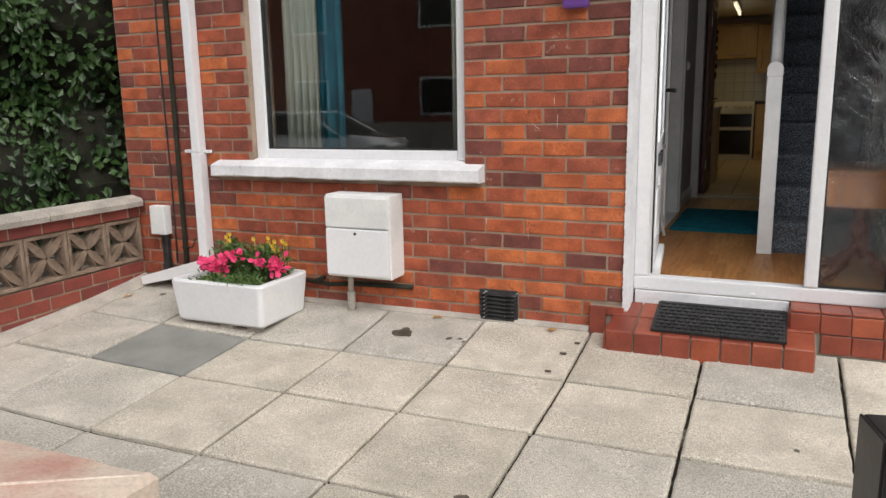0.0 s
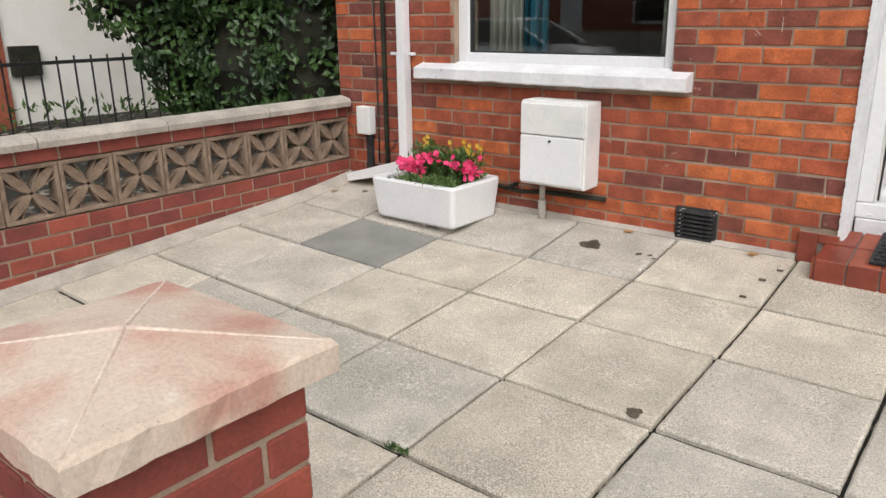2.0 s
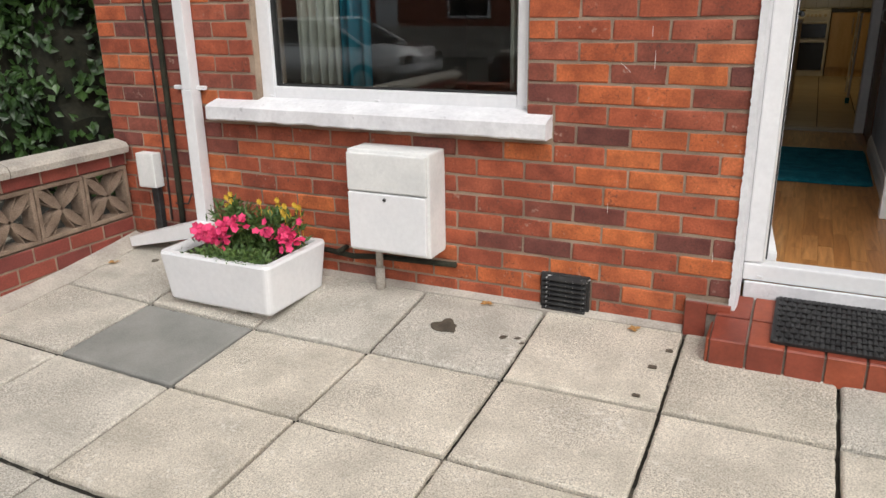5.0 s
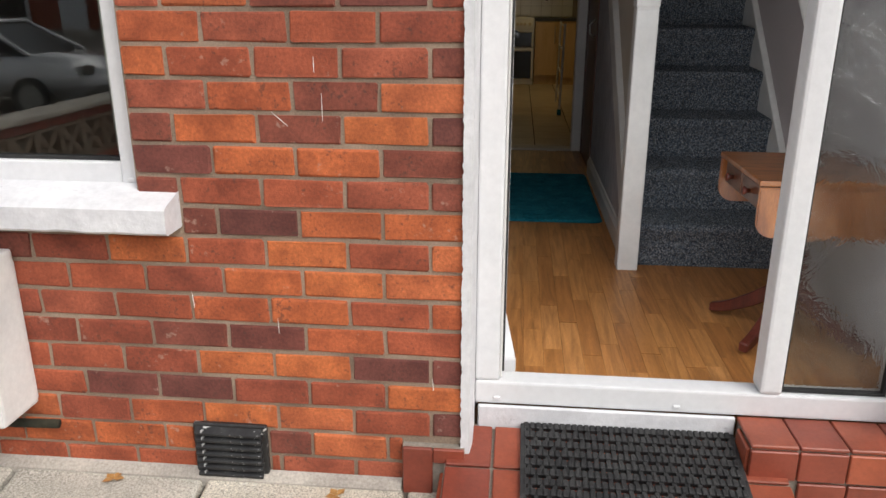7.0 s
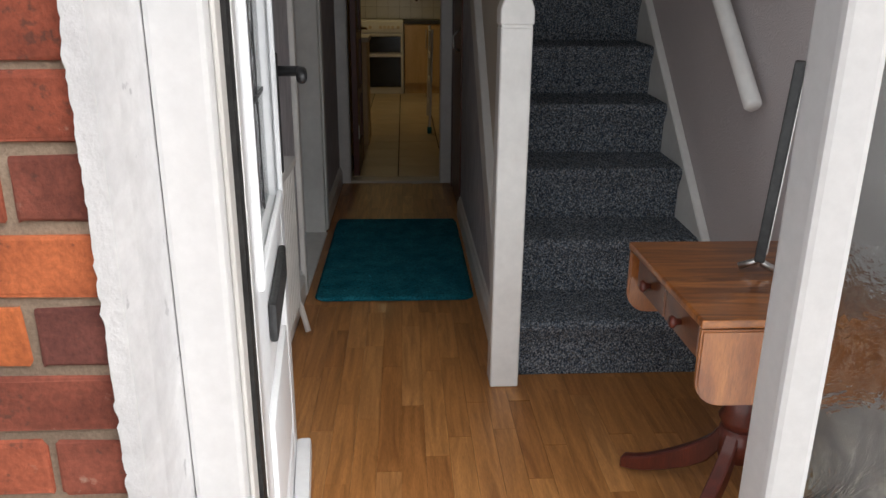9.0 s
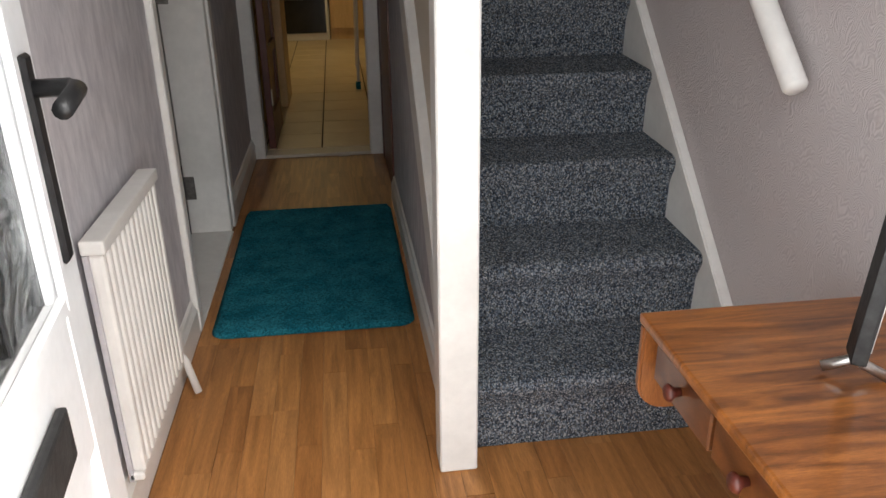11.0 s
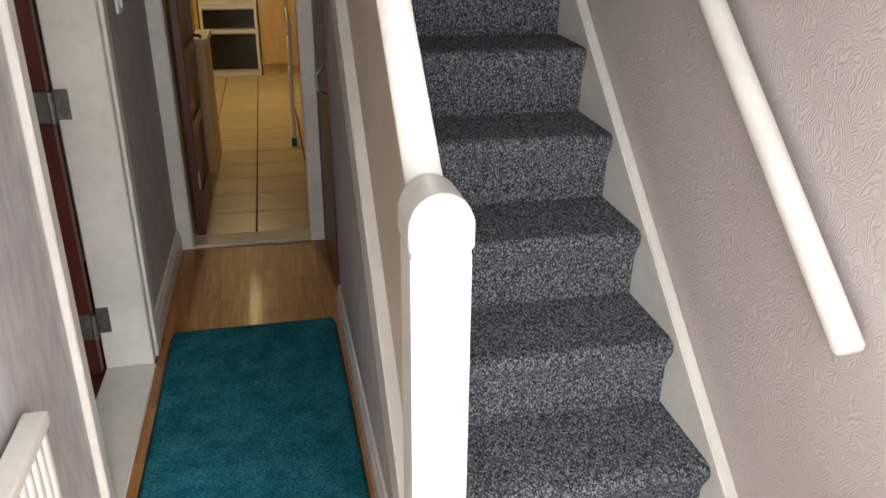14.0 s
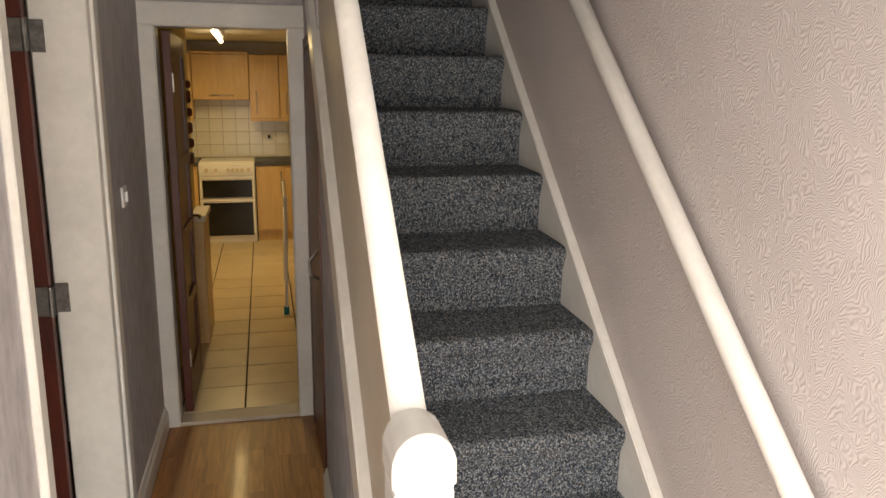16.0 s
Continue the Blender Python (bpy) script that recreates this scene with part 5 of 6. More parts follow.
ms = [ob("mirror_frame", B((-0.011, 0.011, -0.05, 0.0, 0.03, 0.46), bevel=0.005), m_black, mf), ob("mirror_glass", B((0.0115, 0.013, -0.042, -0.008, 0.05, 0.44)), m_chrome, mf)]
for y in (-0.025,):
    bm = bmesh.new()
    tube(bm, [(-0.04, y, 0.008), (-0.01, y, 0.024), (0.0, y, 0.034), (0.01, y, 0.024), (0.05, y, 0.008)], 0.008, 8)
    ms.append(ob("foot", bm, m_chrome, mf, smooth=True))
for p in ms:
    p.matrix_parent_inverse = Matrix.Identity(4)
mf.matrix_basis = pose(1.105, 7.0, TZ, 0, 3, -27)
tagged(mf, "dark framed table mirror on small chrome feet", "mirror")

# ---- kitchen ----
KF = 0.29
KE = 15.95
setting(ob("kitchen_floor", B((-0.9, WR, HE + 0.1, KE, 0.1, KF - 0.006)), m_grout), "cream tiled kitchen floor")
kitchen_floor = bpy.data.objects["kitchen_floor"]
setting(ob("kitchen_wall_west", B((-0.42, -0.24, HE + 0.1, 11.3, 0.1, 2.52), (-0.42, -0.065, 11.3, 12.2, 0.1, 2.52), (-1.0, -0.9, 12.2, KE, 0.1, 2.52), (-0.9, -0.42, 12.1, 12.2, 0.1, 2.52)), m_yellow), "yellow painted kitchen wall")
setting(ob("kitchen_wall_north", B((-1.0, WR, KE, KE + 0.1, 0.1, 2.52)), m_cream), "painted kitchen end wall")
setting(ob("kitchen_ceiling", B((-1.0, WR, HE + 0.1, KE + 0.1, 2.52, 2.6)), m_ceil), "white kitchen ceiling")
tiles = setting(ob("tiled_splashback", B((-0.9, WR, KE - 0.006, KE - 0.001, 1.2, 1.95)), m_tgrout), "white tiled kitchen splashback")
kd = empty("kitchen_door", -0.04, 10.9, FLOOR)
ob("stile", B((-0.035, 0.005, HE + 0.115, HE + 0.21, KF, 2.24), (-0.035, 0.005, HE + 0.67, HE + 0.76, KF, 2.24), bevel=0.003), m_darkwood, kd)
for z0, z1 in ((KF, 0.48), (0.80, 0.86), (1.18, 1.24), (1.56, 1.62), (2.14, 2.24)):
    ob("rail", B((-0.034, 0.004, HE + 0.21, HE + 0.67, z0, z1), bevel=0.002), m_darkwood, kd)
ob("panel", B((-0.022, -0.010, HE + 0.21, HE + 0.67, 0.48, 2.14)), m_darkwood, kd)
bm = bmesh.new()
tube(bm, [(0.004, HE + 0.71, 1.25), (0.045, HE + 0.71, 1.25), (0.05, HE + 0.62, 1.25)], 0.008, 8)
ob("handle", bm, m_brass, kd, smooth=True)
for z in (0.55, 1.95):
    ob("hinge", B((0.0055, 0.012, HE + 0.09, HE + 0.118, z, z + 0.09), bevel=0.001), m_chrome, kd)
kd.matrix_basis = pose(-0.04, 10.9, FLOOR)
tagged(kd, "dark mahogany stained panelled kitchen door standing open", "door")
bu = empty("base_unit", -0.12, 11.9, KF)
ob("carcase", B((-0.064, 0.02, 11.72, 12.19, KF, 1.12), bevel=0.004), m_beech, bu)
ob("worktop", B((-0.064, 0.035, 11.70, 12.2, 1.122, 1.16), bevel=0.006), m_cream, bu)
tagged(bu, "beech fronted low kitchen cupboard by the wall", "cupboard")
orn = empty("wall_ornament", -0.23, 12.0, 1.6)
bm = bmesh.new()
for k, (z, r) in enumerate(((1.52, 0.05), (1.62, 0.04), (1.72, 0.045), (1.82, 0.035), (1.92, 0.05), (2.0, 0.03))):
    tube(bm, [(-0.066, 11.9, z), (-0.03, 11.9 + 0.01 * (k % 2), z)], r, 12, radii=[r, r * 0.7])
ob("string_of_ornaments", bm, m_darkwood, orn)
tagged(orn, "dark hanging wooden wall ornament on yellow wall", "ornament")

OY = 15.3
ov = empty("cooker", 0.015, 15.6, KF)
ob("body", B((-0.285, 0.315, OY, 15.9, KF + 0.01, 1.185), bevel=0.006), m_white, ov)
ob("control_panel", B((-0.283, 0.313, OY - 0.02, OY - 0.001, 1.05, 1.18), bevel=0.006), m_white, ov)
for k, kx in enumerate((-0.2, -0.1, 0.03, 0.08, 0.13, 0.18, 0.25)):
    bm = bmesh.new()
    tube(bm, [(kx, OY - 0.02, 1.112), (kx, OY - 0.045, 1.112)], 0.02, 14)
    ob("knob", bm, m_cream, ov)
for z0, z1 in ((0.80, 1.035), (0.37, 0.785)):
    ob("oven_door", B((-0.275, 0.305, OY - 0.025, OY - 0.001, z0, z1), bevel=0.006), m_white, ov)
    ob("oven_glass", B((-0.25, 0.282, OY - 0.030, OY - 0.0255, z0 + 0.006, z1 - 0.035), bevel=0.002), m_blackglass, ov)
    bm = bmesh.new()
    tube(bm, [(-0.25, OY - 0.055, z1 - 0.025), (0.28, OY - 0.055, z1 - 0.025)], 0.01, 10)
    for hx in (-0.22, 0.25):
        tube(bm, [(hx, OY - 0.025, z1 - 0.025), (hx, OY - 0.055, z1 - 0.025)], 0.008, 8)
    ob("oven_handle", bm, m_chrome, ov)
ob("plinth", B((-0.28, 0.31, OY + 0.01, OY + 0.03, KF, 0.36)), m_white, ov)
ob("hob", B((-0.28, 0.31, OY + 0.03, 15.88, 1.186, 1.2), bevel=0.003), m_white, ov)
tagged(ov, "white freestanding double oven cooker with black glass doors", "cooker")
b2 = empty("base_unit", 0.6, 15.6, KF)
ob("carcase", B((0.33, 0.93, OY + 0.03, 15.9, KF + 0.1, 1.15)), m_beech, b2)
ob("door", B((0.335, 0.64, OY + 0.01, OY + 0.029, KF + 0.13, 1.14), bevel=0.003), m_beech, b2)
ob("plinth", B((0.33, 0.93, OY + 0.07, OY + 0.09, KF, KF + 0.1)), m_beech, b2)
ob("worktop", B((0.318, 0.95, OY, 15.94, 1.152, 1.195), bevel=0.004), m_worktop, b2)
bm = bmesh.new()
tube(bm, [(0.60, OY + 0.005, 0.86), (0.60, OY - 0.015, 0.88), (0.60, OY - 0.015, 1.06), (0.60, OY + 0.005, 1.08)], 0.006, 8)
ob("handle", bm, m_chrome, b2, smooth=True)
tagged(b2, "beech veneer kitchen base cupboard with dark worktop", "cupboard")
b3 = empty("base_unit", -0.6, 15.6, KF)
ob("carcase", B((-0.89, -0.30, OY + 0.03, 15.9, KF, 1.15)), m_beech, b3)
ob("worktop", B((-0.89, -0.292, OY, 15.94, 1.152, 1.195), bevel=0.004), m_worktop, b3)
tagged(b3, "beech veneer kitchen base cupboard with dark worktop", "cupboard")


def wall_unit(x0, x1, z0, z1, horizontal):
    w = empty("wall_unit", (x0 + x1) / 2, 15.75, z0)
    ob("carcase", B((x0, x1, 15.62, 15.93, z0, z1)), m_beech, w)
    ob("door", B((x0 + 0.004, x1 - 0.004, 15.60, 15.619, z0 + 0.004, z1 - 0.004), bevel=0.003), m_beech, w)
    bm = bmesh.new()
    if horizontal:
        c = (x0 + x1) / 2
        tube(bm, [(c - 0.13, 15.60, z0 + 0.05), (c - 0.12, 15.58, z0 + 0.05), (c + 0.12, 15.58, z0 + 0.05), (c + 0.13, 15.60, z0 + 0.05)], 0.006, 8)
    else:
        tube(bm, [(x0 + 0.07, 15.60, z0 + 0.06), (x0 + 0.07, 15.58, z0 + 0.07), (x0 + 0.07, 15.58, z0 + 0.29), (x0 + 0.07, 15.60, z0 + 0.30)], 0.006, 8)
    ob("handle", bm, m_chrome, w, smooth=True)
    ob("light_rail", B((x0, x1, 15.595, 15.63, z0 - 0.03, z0 - 0.001)) if not horizontal else B((x0, x1, 15.595, 15.93, z1 + 0.001, z1 + 0.03)), m_beech, w)
    tagged(w, "beech veneer kitchen wall cupboard with steel handle", "cupboard", group="kitchen wall cupboards")


wall_unit(-0.325, 0.29, 1.868, 2.37, True)
wall_unit(0.294, 0.62, 1.66, 2.37, False)
wall_unit(0.624, 1.0, 1.66, 2.37, False)
wall_unit(-0.70, -0.329, 1.66, 2.37, False)
fl = empty("strip_light", 0.06, 13.9, 2.5)
ob("batten", B((0.03, 0.09, 13.2, 14.6, 2.47, 2.519), bevel=0.004), m_white, fl)
bm = bmesh.new()
tube(bm, [(0.06, 13.25, 2.44), (0.06, 14.55, 2.44)], 0.018, 12)
ob("tube", bm, m_lamp, fl, smooth=True)
tagged(fl, "lit fluorescent strip light on kitchen ceiling", "ceiling light")
sk_ = empty("wall_socket", 0.48, KE, 1.43)
ob("plate", B((0.44, 0.54, KE - 0.018, KE - 0.0065, 1.40, 1.50), bevel=0.003), m_white, sk_)
ob("plug", B((0.475, 0.505, KE - 0.05, KE - 0.018, 1.42, 1.46), bevel=0.004), m_black, sk_)
tagged(sk_, "white wall socket with black plug", "socket")
br = empty("clothes_airer", 0.5, 13.2, KF)
bm = bmesh.new()
for x, y in ((0.545, 12.3), (0.56, 13.4)):
    tube(bm, [(x, y, KF), (x + 0.02, y, 1.2)], 0.012, 8)
for z in (0.45, 0.7, 0.95, 1.18):
    tube(bm, [(0.555, 12.3, z), (0.57, 13.4, z)], 0.007, 8)
ob("frame", bm, m_white, br)
ob("foot_cap", B((0.525, 0.565, 12.28, 12.32, KF, KF + 0.06), bevel=0.006), m_rug, br)
tagged(br, "white folded clothes airer leaning in the kitchen", "clothes airer")

# ---- small things on the paving ----
def blot(name, cx_, cy_, r, seed, material, label):
    bm = bmesh.new()
    k = 26
    pts = []
    for i in range(k):
        an = i * math.tau / k
        rr_ = r * (0.75 + 0.45 * noise.noise((math.cos(an) * 1.5 + seed, math.sin(an) * 1.5, seed)))
        x, y = cx_ + rr_ * math.cos(an) * 1.2, cy_ + rr_ * math.sin(an)
        pts.append((x, y, ground_z(x, y)))
    lo = [bm.verts.new((p[0], p[1], p[2] + 0.003)) for p in pts]
    hi = [bm.verts.new((cx_ + (p[0] - cx_) * 0.95, cy_ + (p[1] - cy_) * 0.95, p[2] + 0.0055)) for p in pts]
    bm.faces.new(hi)
    for i in range(k):
        bm.faces.new((lo[i], lo[(i + 1) % k], hi[(i + 1) % k], hi[i]))
    tagged(ob(name, bm, material), label, "stain", kind="stuff")


blot("stain", -1.135, 5.93, 0.065, 1.3, m_stain, "dark oily stain on paving slab")
for sx, sy, sr in ((-0.86, 5.92, 0.016), (-0.80, 5.93, 0.012), (-0.77, 5.90, 0.010), (-0.24, 5.90, 0.016), (-0.20, 6.03, 0.014), (-0.26, 5.70, 0.014), (-2.9, 6.0, 0.02), (0.8, 5.3, 0.012)):
    blot("stain", sx, sy, sr, sx * 3, m_stain, "small dark spot on paving slab")
blot("drain_hole", -0.25, 4.60, 0.034, 4.1, m_stain, "dark stained small hole in paving slab")
for k, (lx, ly) in enumerate(((-1.03, 6.15), (-0.36, 6.14), (-2.75, 6.0), (-3.1, 5.9))):
    bm = bmesh.new()
    p = Vector((lx, ly, ground_z(lx, ly) + 0.006))
    for j in range(4):
        an = j * 1.3 + k
        leaf_quad(bm, p, Vector((math.cos(an), math.sin(an), 0.25)).normalized(), Vector((0, 0, 1)), 0.035, 0.012)
    tagged(ob("fallen_leaf", bm, m_leafdry), "dry brown curled leaf on the paving", "leaf", group="fallen leaves")
bm = bmesh.new()
wr_ = random.Random(8)
for k in range(240):
    if wr_.random() < 0.6:
        x, y = wr_.uniform(-3.1, -0.2), 6.19
    else:
        x, y = -0.79 + wr_.gauss(0, 0.03), 3.995 + wr_.gauss(0, 0.01)
    leaf_quad(bm, Vector((x, y, ground_z(x, y) - 0.004)), (rv3(wr_) + Vector((0, 0, 1.2))).normalized(), rv3(wr_), 0.014, 0.004)
tagged(ob("moss", bm, m_leaf2), "tiny moss and weeds in paving joints", "moss", kind="stuff")

for dx, dz, dl, lean in ((-0.497, 1.148, 0.036, 0.042), (-0.366, 1.196, 0.07, 0.0), (-0.517, 0.60, 0.06, 0.0), (-0.382, 1.284, 0.04, 0.0), (-0.755, 0.656, 0.05, 0.003), (-0.092, 0.423, 0.044, 0.004)):
    bm = bmesh.new()
    tube(bm, [(dx, 6.2085, dz), (dx + lean * 0.5, 6.208, dz - dl * 0.5), (dx + lean, 6.2085, dz - dl)], 0.004, 6, radii=[0.0004, 0.001, 0.0006])
    tagged(ob("paint_drip", bm, m_render), "thin white dried drip on brick face", "drip", group="drips on the brick wall")

# ---- pieces ----
def piece(name, data, parent, x, y, z, rz=0.0):
    o = new(name, data)
    o.parent = parent
    o.matrix_parent_inverse = parent.matrix_basis.inverted()
    o.matrix_basis = pose(x, y, z, 0, 0, rz)
    return o


def box_data(name, sx, sy, sz, material, bevel, seed=0, wob=0.0):
    bm = B((-sx / 2, sx / 2, -sy / 2, sy / 2, -sz / 2, sz / 2), bevel=bevel)
    r = random.Random(seed)
    if wob:
        for v in bm.verts:
            v.co += Vector((r.uniform(-wob, wob), r.uniform(-wob, wob) * 0.6, r.uniform(-wob, wob)))
    me = bpy.data.meshes.new(name)
    bmesh.ops.recalc_face_normals(bm, faces=bm.faces)
    bm.to_mesh(me)
    bm.free()
    me.materials.append(material)
    return me


# front brickwork
rb = random.Random(21)
PITCH, COURSE, Z00 = 0.2212, 0.083, 0.066
# colours of the courses from the bottom up, read from the door towards the garden wall: orange, red, plum
TONES = ("rrrrrrr", "oopooooor", "prooororr", "orrpprrrr", "ppoorrrrr", "ropprrrrr", "oroorrrrr", "ooorrrrrr", "orororprr", "ooppprrro", "prrrpoprr", "poopprror", "popopporr", "oporprrop", "prrroprro", "rrroprorp")
KIND = {"o": m_brick_orange, "r": m_brick_red, "p": m_brick_plum}
cache = {}
for row in range(25):
    z = Z00 + row * COURSE
    if z > 2.1:
        break
    x = 0.0 if row % 2 else -0.096
    spans = [] if row % 2 else [(-0.096, 0.0)]
    while x > -3.32:
        spans.append((max(x - PITCH, -3.32), x))
        x -= PITCH
    for nth, (a, b) in enumerate(spans):
        tones = TONES[row] if row < len(TONES) else ""
        tone = tones[nth] if nth < len(tones) else rb.choice("orrrpp" if row > 8 else "orrrrp")
        zm = z + COURSE / 2
        cuts = [(a, b)]
        if zm > WZ0 - 0.01:
            cuts = [(a, min(b, WX0)), (max(a, WX1), b)]
        elif 0.838 < zm:
            cuts = [(a, min(b, -2.54)), (max(a, -0.765), b)]
        if zm < 0.25 and a < -0.6 and b > -0.77:
            cuts = [(a, min(b, -0.792)), (max(a, -0.573), b)]
        if zm < 0.2:
            cuts = [(p, min(q, -0.175)) for p, q in cuts]
        for p, q in cuts:
            w = round(q - p - 0.0115, 3)
            if w < 0.02:
                continue
            key = (w, tone, rb.randrange(3))
            if key not in cache:
                cache[key] = box_data("brick", w, 0.05, COURSE - 0.0125, KIND[tone], 0.005, len(cache), 0.0022)
            piece("brick", cache[key], front, (p + q) / 2, WALL_Y + 0.025 + rb.uniform(-0.0015, 0.0015), zm + rb.uniform(-0.001, 0.001))
# garden wall brickwork
rows_z = [0.206 - k * 0.083 for k in range(5)] + [0.582]
for j, zc in enumerate(rows_z):
    y = 6.19 - (0.1 if j % 2 else 0.0)
    if j % 2:
        piece("brick", cache.setdefault("gh", box_data("brick", 0.05, 0.088, 0.0715, m_wall_brick, 0.004, 3, 0.001)), gw, GX - 0.025, 6.143, zc)
    while y > 2.1:
        piece("brick", cache.setdefault("gs", box_data("brick", 0.05, 0.203, 0.0715, m_wall_brick, 0.004, 5, 0.001)), gw, GX - 0.025 + rb.uniform(-0.001, 0.001), y - 0.1075, zc)
        y -= 0.2145
# pier brickwork
for j in range(11):
    zc = 0.617 - j * 0.083
    for side in range(4):
        w = PX1 - PX0 if side % 2 == 0 else PY1 - PY0
        cutsp = [(0.0, w * 0.5), (w * 0.5, w)] if (j + side) % 2 else [(0.0, w * 0.25), (w * 0.25, w * 0.75), (w * 0.75, w)]
        for p, q in cutsp:
            ln = round(q - p - 0.011, 3)
            dat = cache.setdefault(("p", ln), box_data("brick", ln, 0.05, 0.0715, m_wall_brick, 0.004, 9, 0.001))
            c = (p + q) / 2
            if side == 0:
                piece("brick", dat, pier, PX0 + c, PY0 + 0.025, zc)
            elif side == 2:
                piece("brick", dat, pier, PX0 + c, PY1 - 0.025, zc)
            elif side == 1:
                if 0.02 < c < 0.37:
                    piece("brick", dat, pier, PX1 - 0.025, PY0 + c, zc, 90)
            else:
                if 0.02 < c < 0.37:
                    piece("brick", dat, pier, PX0 + 0.025, PY0 + c, zc, 90)
# paving
paving = setting(empty("paving", -1, 4, 0), "weathered pale concrete paving slabs with dirty joints", "paving")
gx = [-3.225, -2.585, -1.955, -1.357, -0.765, -0.165, 0.40, 0.985, 1.585, 2.185]
gy = [6.205, 5.645, 5.13, 4.557, 3.99, 3.42, 2.85, 2.28, 1.7]
rp = random.Random(3)
for j in range(len(gy) - 1):
    for i in range(len(gx) - 1):
        x0, x1, y0, y1 = gx[i] + rp.uniform(0.004, 0.008), gx[i + 1] - rp.uniform(0.004, 0.008), gy[j + 1] + rp.uniform(0.009, 0.015), gy[j] - rp.uniform(0.009, 0.015)
        if i == 0:
            x0 += 0.06
        bm = bmesh.new()
        cx_, cy_ = (x0 + x1) / 2, (y0 + y1) / 2
        lift = rp.uniform(-0.002, 0.002)
        hw, hd = (x1 - x0) / 2, (y1 - y0) / 2
        loops = []
        for inset, depth_ in ((0.0, -0.05), (0.0, -0.009), (0.004, -0.003), (0.011, 0.0)):
            loop = []
            for (ax, ay), (ex_, ey_) in (((-1, -1), (1, -1)), ((1, -1), (1, 1)), ((1, 1), (-1, 1)), ((-1, 1), (-1, -1))):
                for u in range(16):
                    px, py = (ax + (ex_ - ax) * u / 16) * (hw - inset), (ay + (ey_ - ay) * u / 16) * (hd - inset)
                    chip = 0.004 * abs(noise.noise(((px + cx_) * 14, (py + cy_) * 14, i + j * 3.0))) + 0.008 * max(0.0, noise.noise(((px + cx_) * 37, (py + cy_) * 37, i * 2.0 + j)) - 0.2)
                    if depth_ < -0.04:
                        chip = 0.0
                    loop.append(bm.verts.new((px * (1 - chip / hw), py * (1 - chip / hd), depth_)))
            loops.append(loop)
        for lo_, hi_ in zip(loops, loops[1:]):
            for u in range(64):
                bm.faces.new((lo_[u], lo_[(u + 1) % 64], hi_[(u + 1) % 64], hi_[u]))
        bm.faces.new(loops[-1])
        for v in bm.verts:
            v.co.z += ground_z(cx_ + v.co.x, cy_ + v.co.y) + lift
            v.co.x += rp.uniform(-0.0015, 0.0015)
            v.co.y += rp.uniform(-0.0015, 0.0015)
        o = ob("slab", bm, m_slab_grey if (i == 1 and j == 1) else m_slab)
        o.parent = paving
        o.matrix_parent_inverse = paving.matrix_basis.inverted()
        o.matrix_basis = pose(cx_, cy_, 0)
# mortar fillets along the walls
bm = bmesh.new()
prism(bm, [(6.209, 0.125), (6.145, 0.072), (6.145, 0.04), (6.209, 0.04)], "x", -3.2, -2.5)
for a, b in ((-3.2, -0.18),):
    prism(bm, [(6.2085, 0.098), (6.175, 0.078), (6.175, 0.05), (6.2085, 0.05)], "x", a, b)
bm2 = bm
n_ = 24
prev = None
for i in range(n_ + 1):
    y = 2.2 + i * (6.19 - 2.2) / n_
    z = ground_z(-3.2, y)
    wv = 0.02 * noise.noise((y * 4, 0, 0))
    cur = [bm2.verts.new(p) for p in ((GX + 0.001, y, z + 0.045), (GX + 0.10 + wv, y, z + 0.004), (GX + 0.10 + wv, y, z - 0.03), (GX + 0.001, y, z - 0.03))]
    if prev:
        for a in range(4):
            bm2.faces.new((prev[a], prev[(a + 1) % 4], cur[(a + 1) % 4], cur[a]))
    prev = cur
setting(ob("mortar_fillet", bm2, m_conc), "rough mortar fillet along foot of walls")
# step tiles
tw = 0.1315
tf = box_data("tile", tw - 0.006, 0.012, STEP_Z - 0.035, m_quarry, 0.003, 1)
tt = box_data("tile", tw - 0.006, 0.155, 0.012, m_quarry, 0.003, 2)
for k in range(7):
    x = -0.055 + (k + 0.5) * 0.935 / 7
    piece("tile", tf, step, x, 6.004, STEP_Z / 2 + 0.015)
    for r_ in range(2):
        yy = 6.078 + r_ * 0.16
        piece("tile", tt, step, x, yy, STEP_Z - 0.006 + (yy - 6.0) * 0.2286).rotation_euler.x = radians(STEP_TILT)
piece("tile", box_data("tile", 0.012, 0.17, STEP_Z - 0.03, m_quarry, 0.003, 6), step, -0.061, 6.09, STEP_Z / 2 + 0.012)
tu = box_data("tile", 0.085, 0.012, 0.15, m_quarry, 0.003, 3)
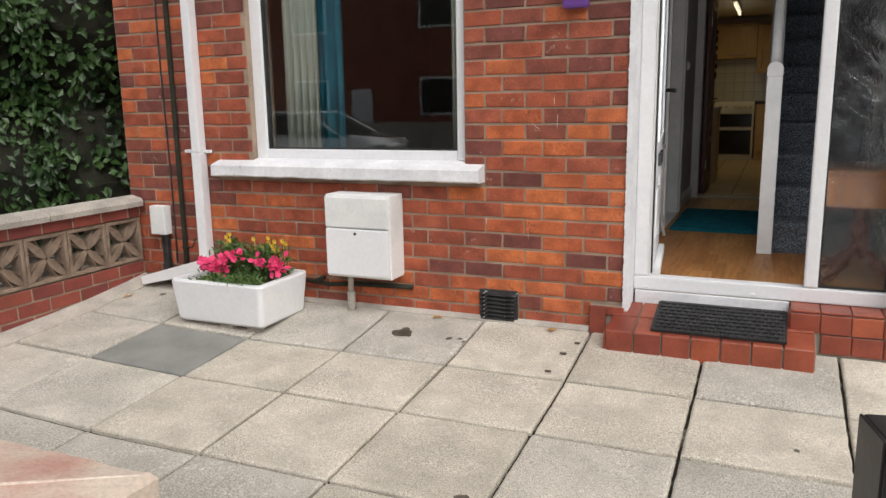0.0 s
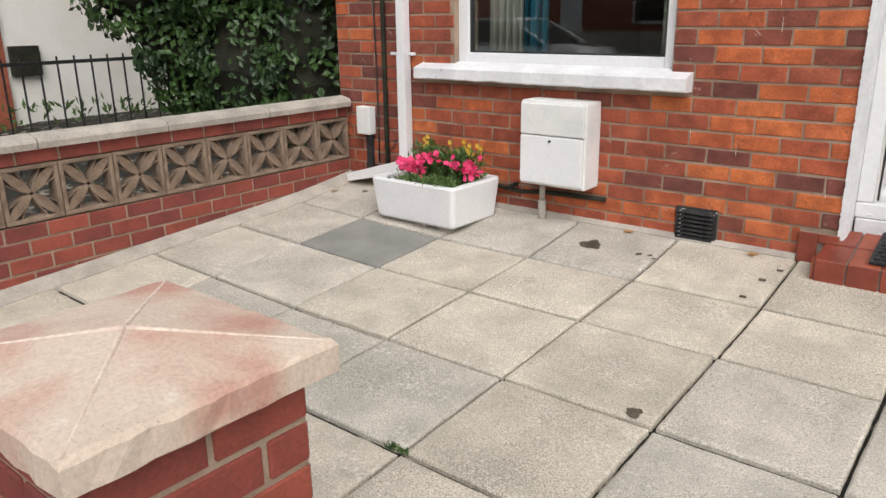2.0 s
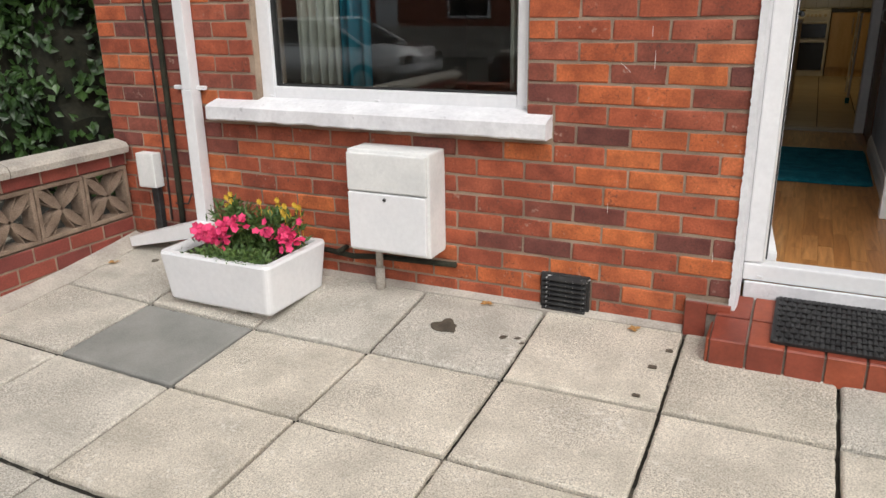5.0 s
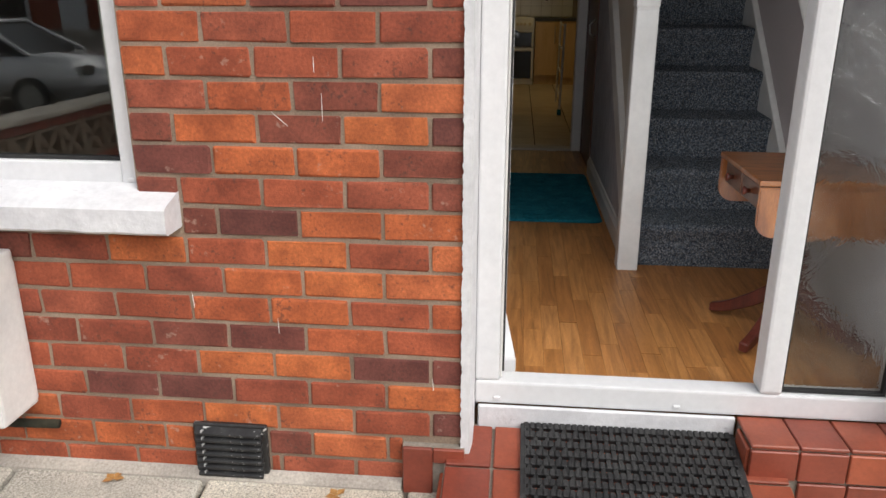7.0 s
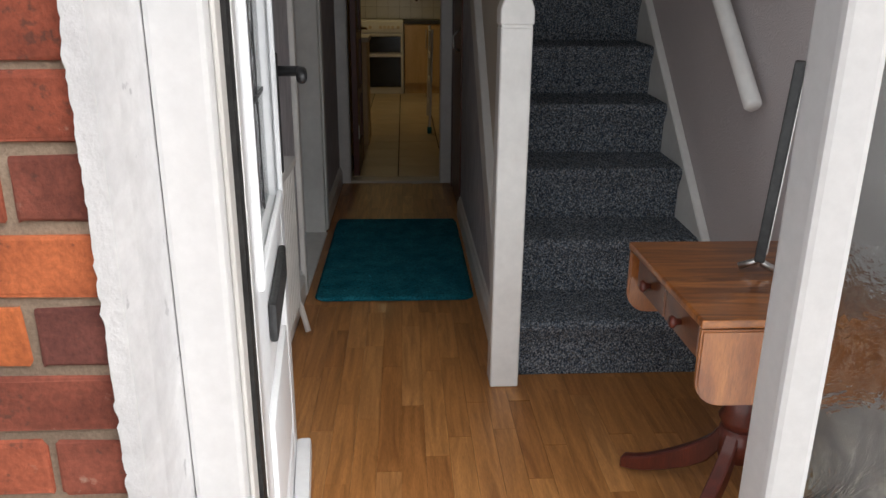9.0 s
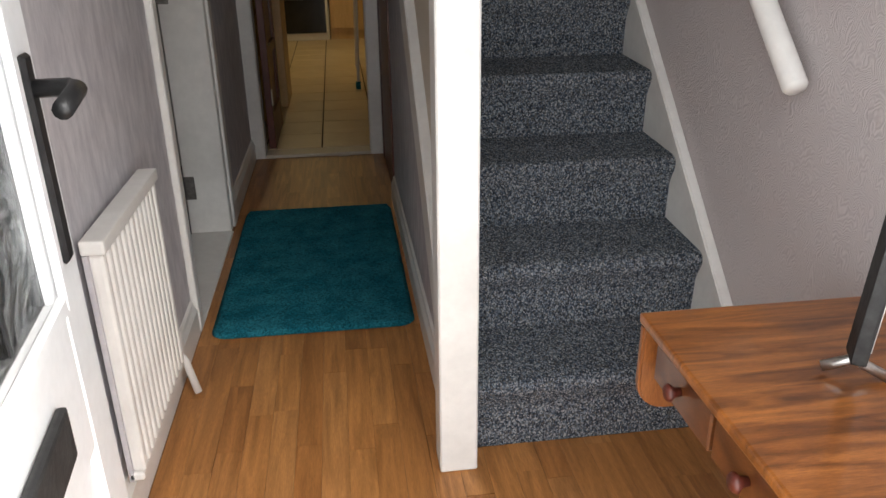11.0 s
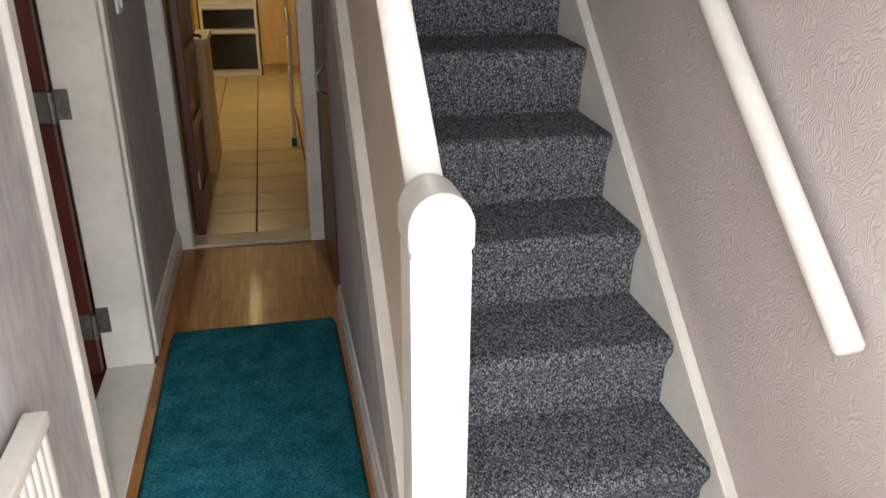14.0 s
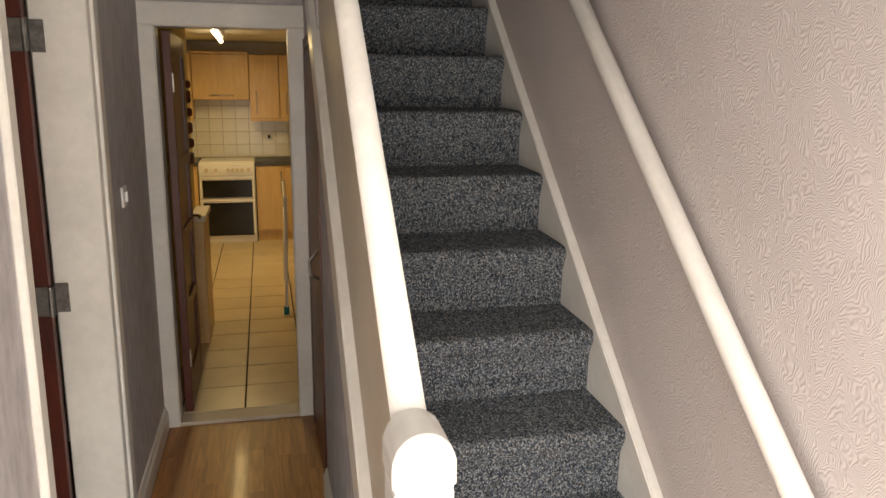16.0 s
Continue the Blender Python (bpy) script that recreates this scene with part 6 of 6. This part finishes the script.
piece("tile", tu, step, -0.132, 6.184, 0.143)
piece("tile", box_data("tile", 0.088, 0.012, 0.045, m_quarry, 0.003, 4), step, -0.044, 6.184, 0.195)
tc_ = box_data("tile", 0.125, 0.15, 0.012, m_quarry, 0.003, 5)
tcf = box_data("tile", 0.125, 0.012, 0.088, m_quarry, 0.003, 6)
for k in range(4):
    x = 0.775 + (k + 0.5) * 0.1285
    piece("tile", tc_, step, x - 0.006, 6.257, 0.279)
    piece("tile", tcf, step, x - 0.006, 6.184, 0.225)
    if k:
        piece("tile", tcf, step, x, 6.184, 0.13)
piece("tile", box_data("tile", 0.012, 0.10, 0.088, m_quarry, 0.003, 8), step, 0.768, 6.242, 0.225)
# laminate strips
rl = random.Random(5)
sw_ = 0.0665
x = HL + 0.02
lam = {}
while x < WR - 0.02:
    y = 6.40 - rl.random() * 0.3
    while y < HE:
        ln = rl.choice((0.3, 0.4, 0.5, 0.6))
        y0, y1 = max(y, 6.40), min(y + ln, HE - 0.012)
        inside = x + sw_ / 2 < SPX - 0.02 or y0 < 7.685
        if x + sw_ / 2 > SPX - 0.02:
            y1 = min(y1, 7.685)
        if y1 - y0 > 0.03 and inside:
            key = round(y1 - y0, 2)
            if key not in lam:
                lam[key] = box_data("plank", sw_ - 0.0008, key - 0.0008, 0.006, m_lam, 0.0, 0)
            piece("plank", lam[key], hall_floor, x + sw_ / 2, (y0 + y1) / 2, FLOOR - 0.003)
        y += ln
    x += sw_
# kitchen floor tiles
kt = box_data("floor_tile", 0.322, 0.322, 0.008, m_tile_floor, 0.002, 0)
for i in range(5):
    for j in range(17):
        if -0.64 + i * 0.33 < 0.7:
            piece("floor_tile", kt, kitchen_floor, -0.555 + i * 0.33, HE + 0.27 + j * 0.33, KF - 0.004)
wt = box_data("wall_tile", 0.147, 0.006, 0.147, m_tile_wall, 0.002, 0)
for i in range(9):
    for j in range(5):
        piece("wall_tile", wt, tiles, -0.41 + i * 0.15, KE - 0.009, 1.275 + j * 0.15)
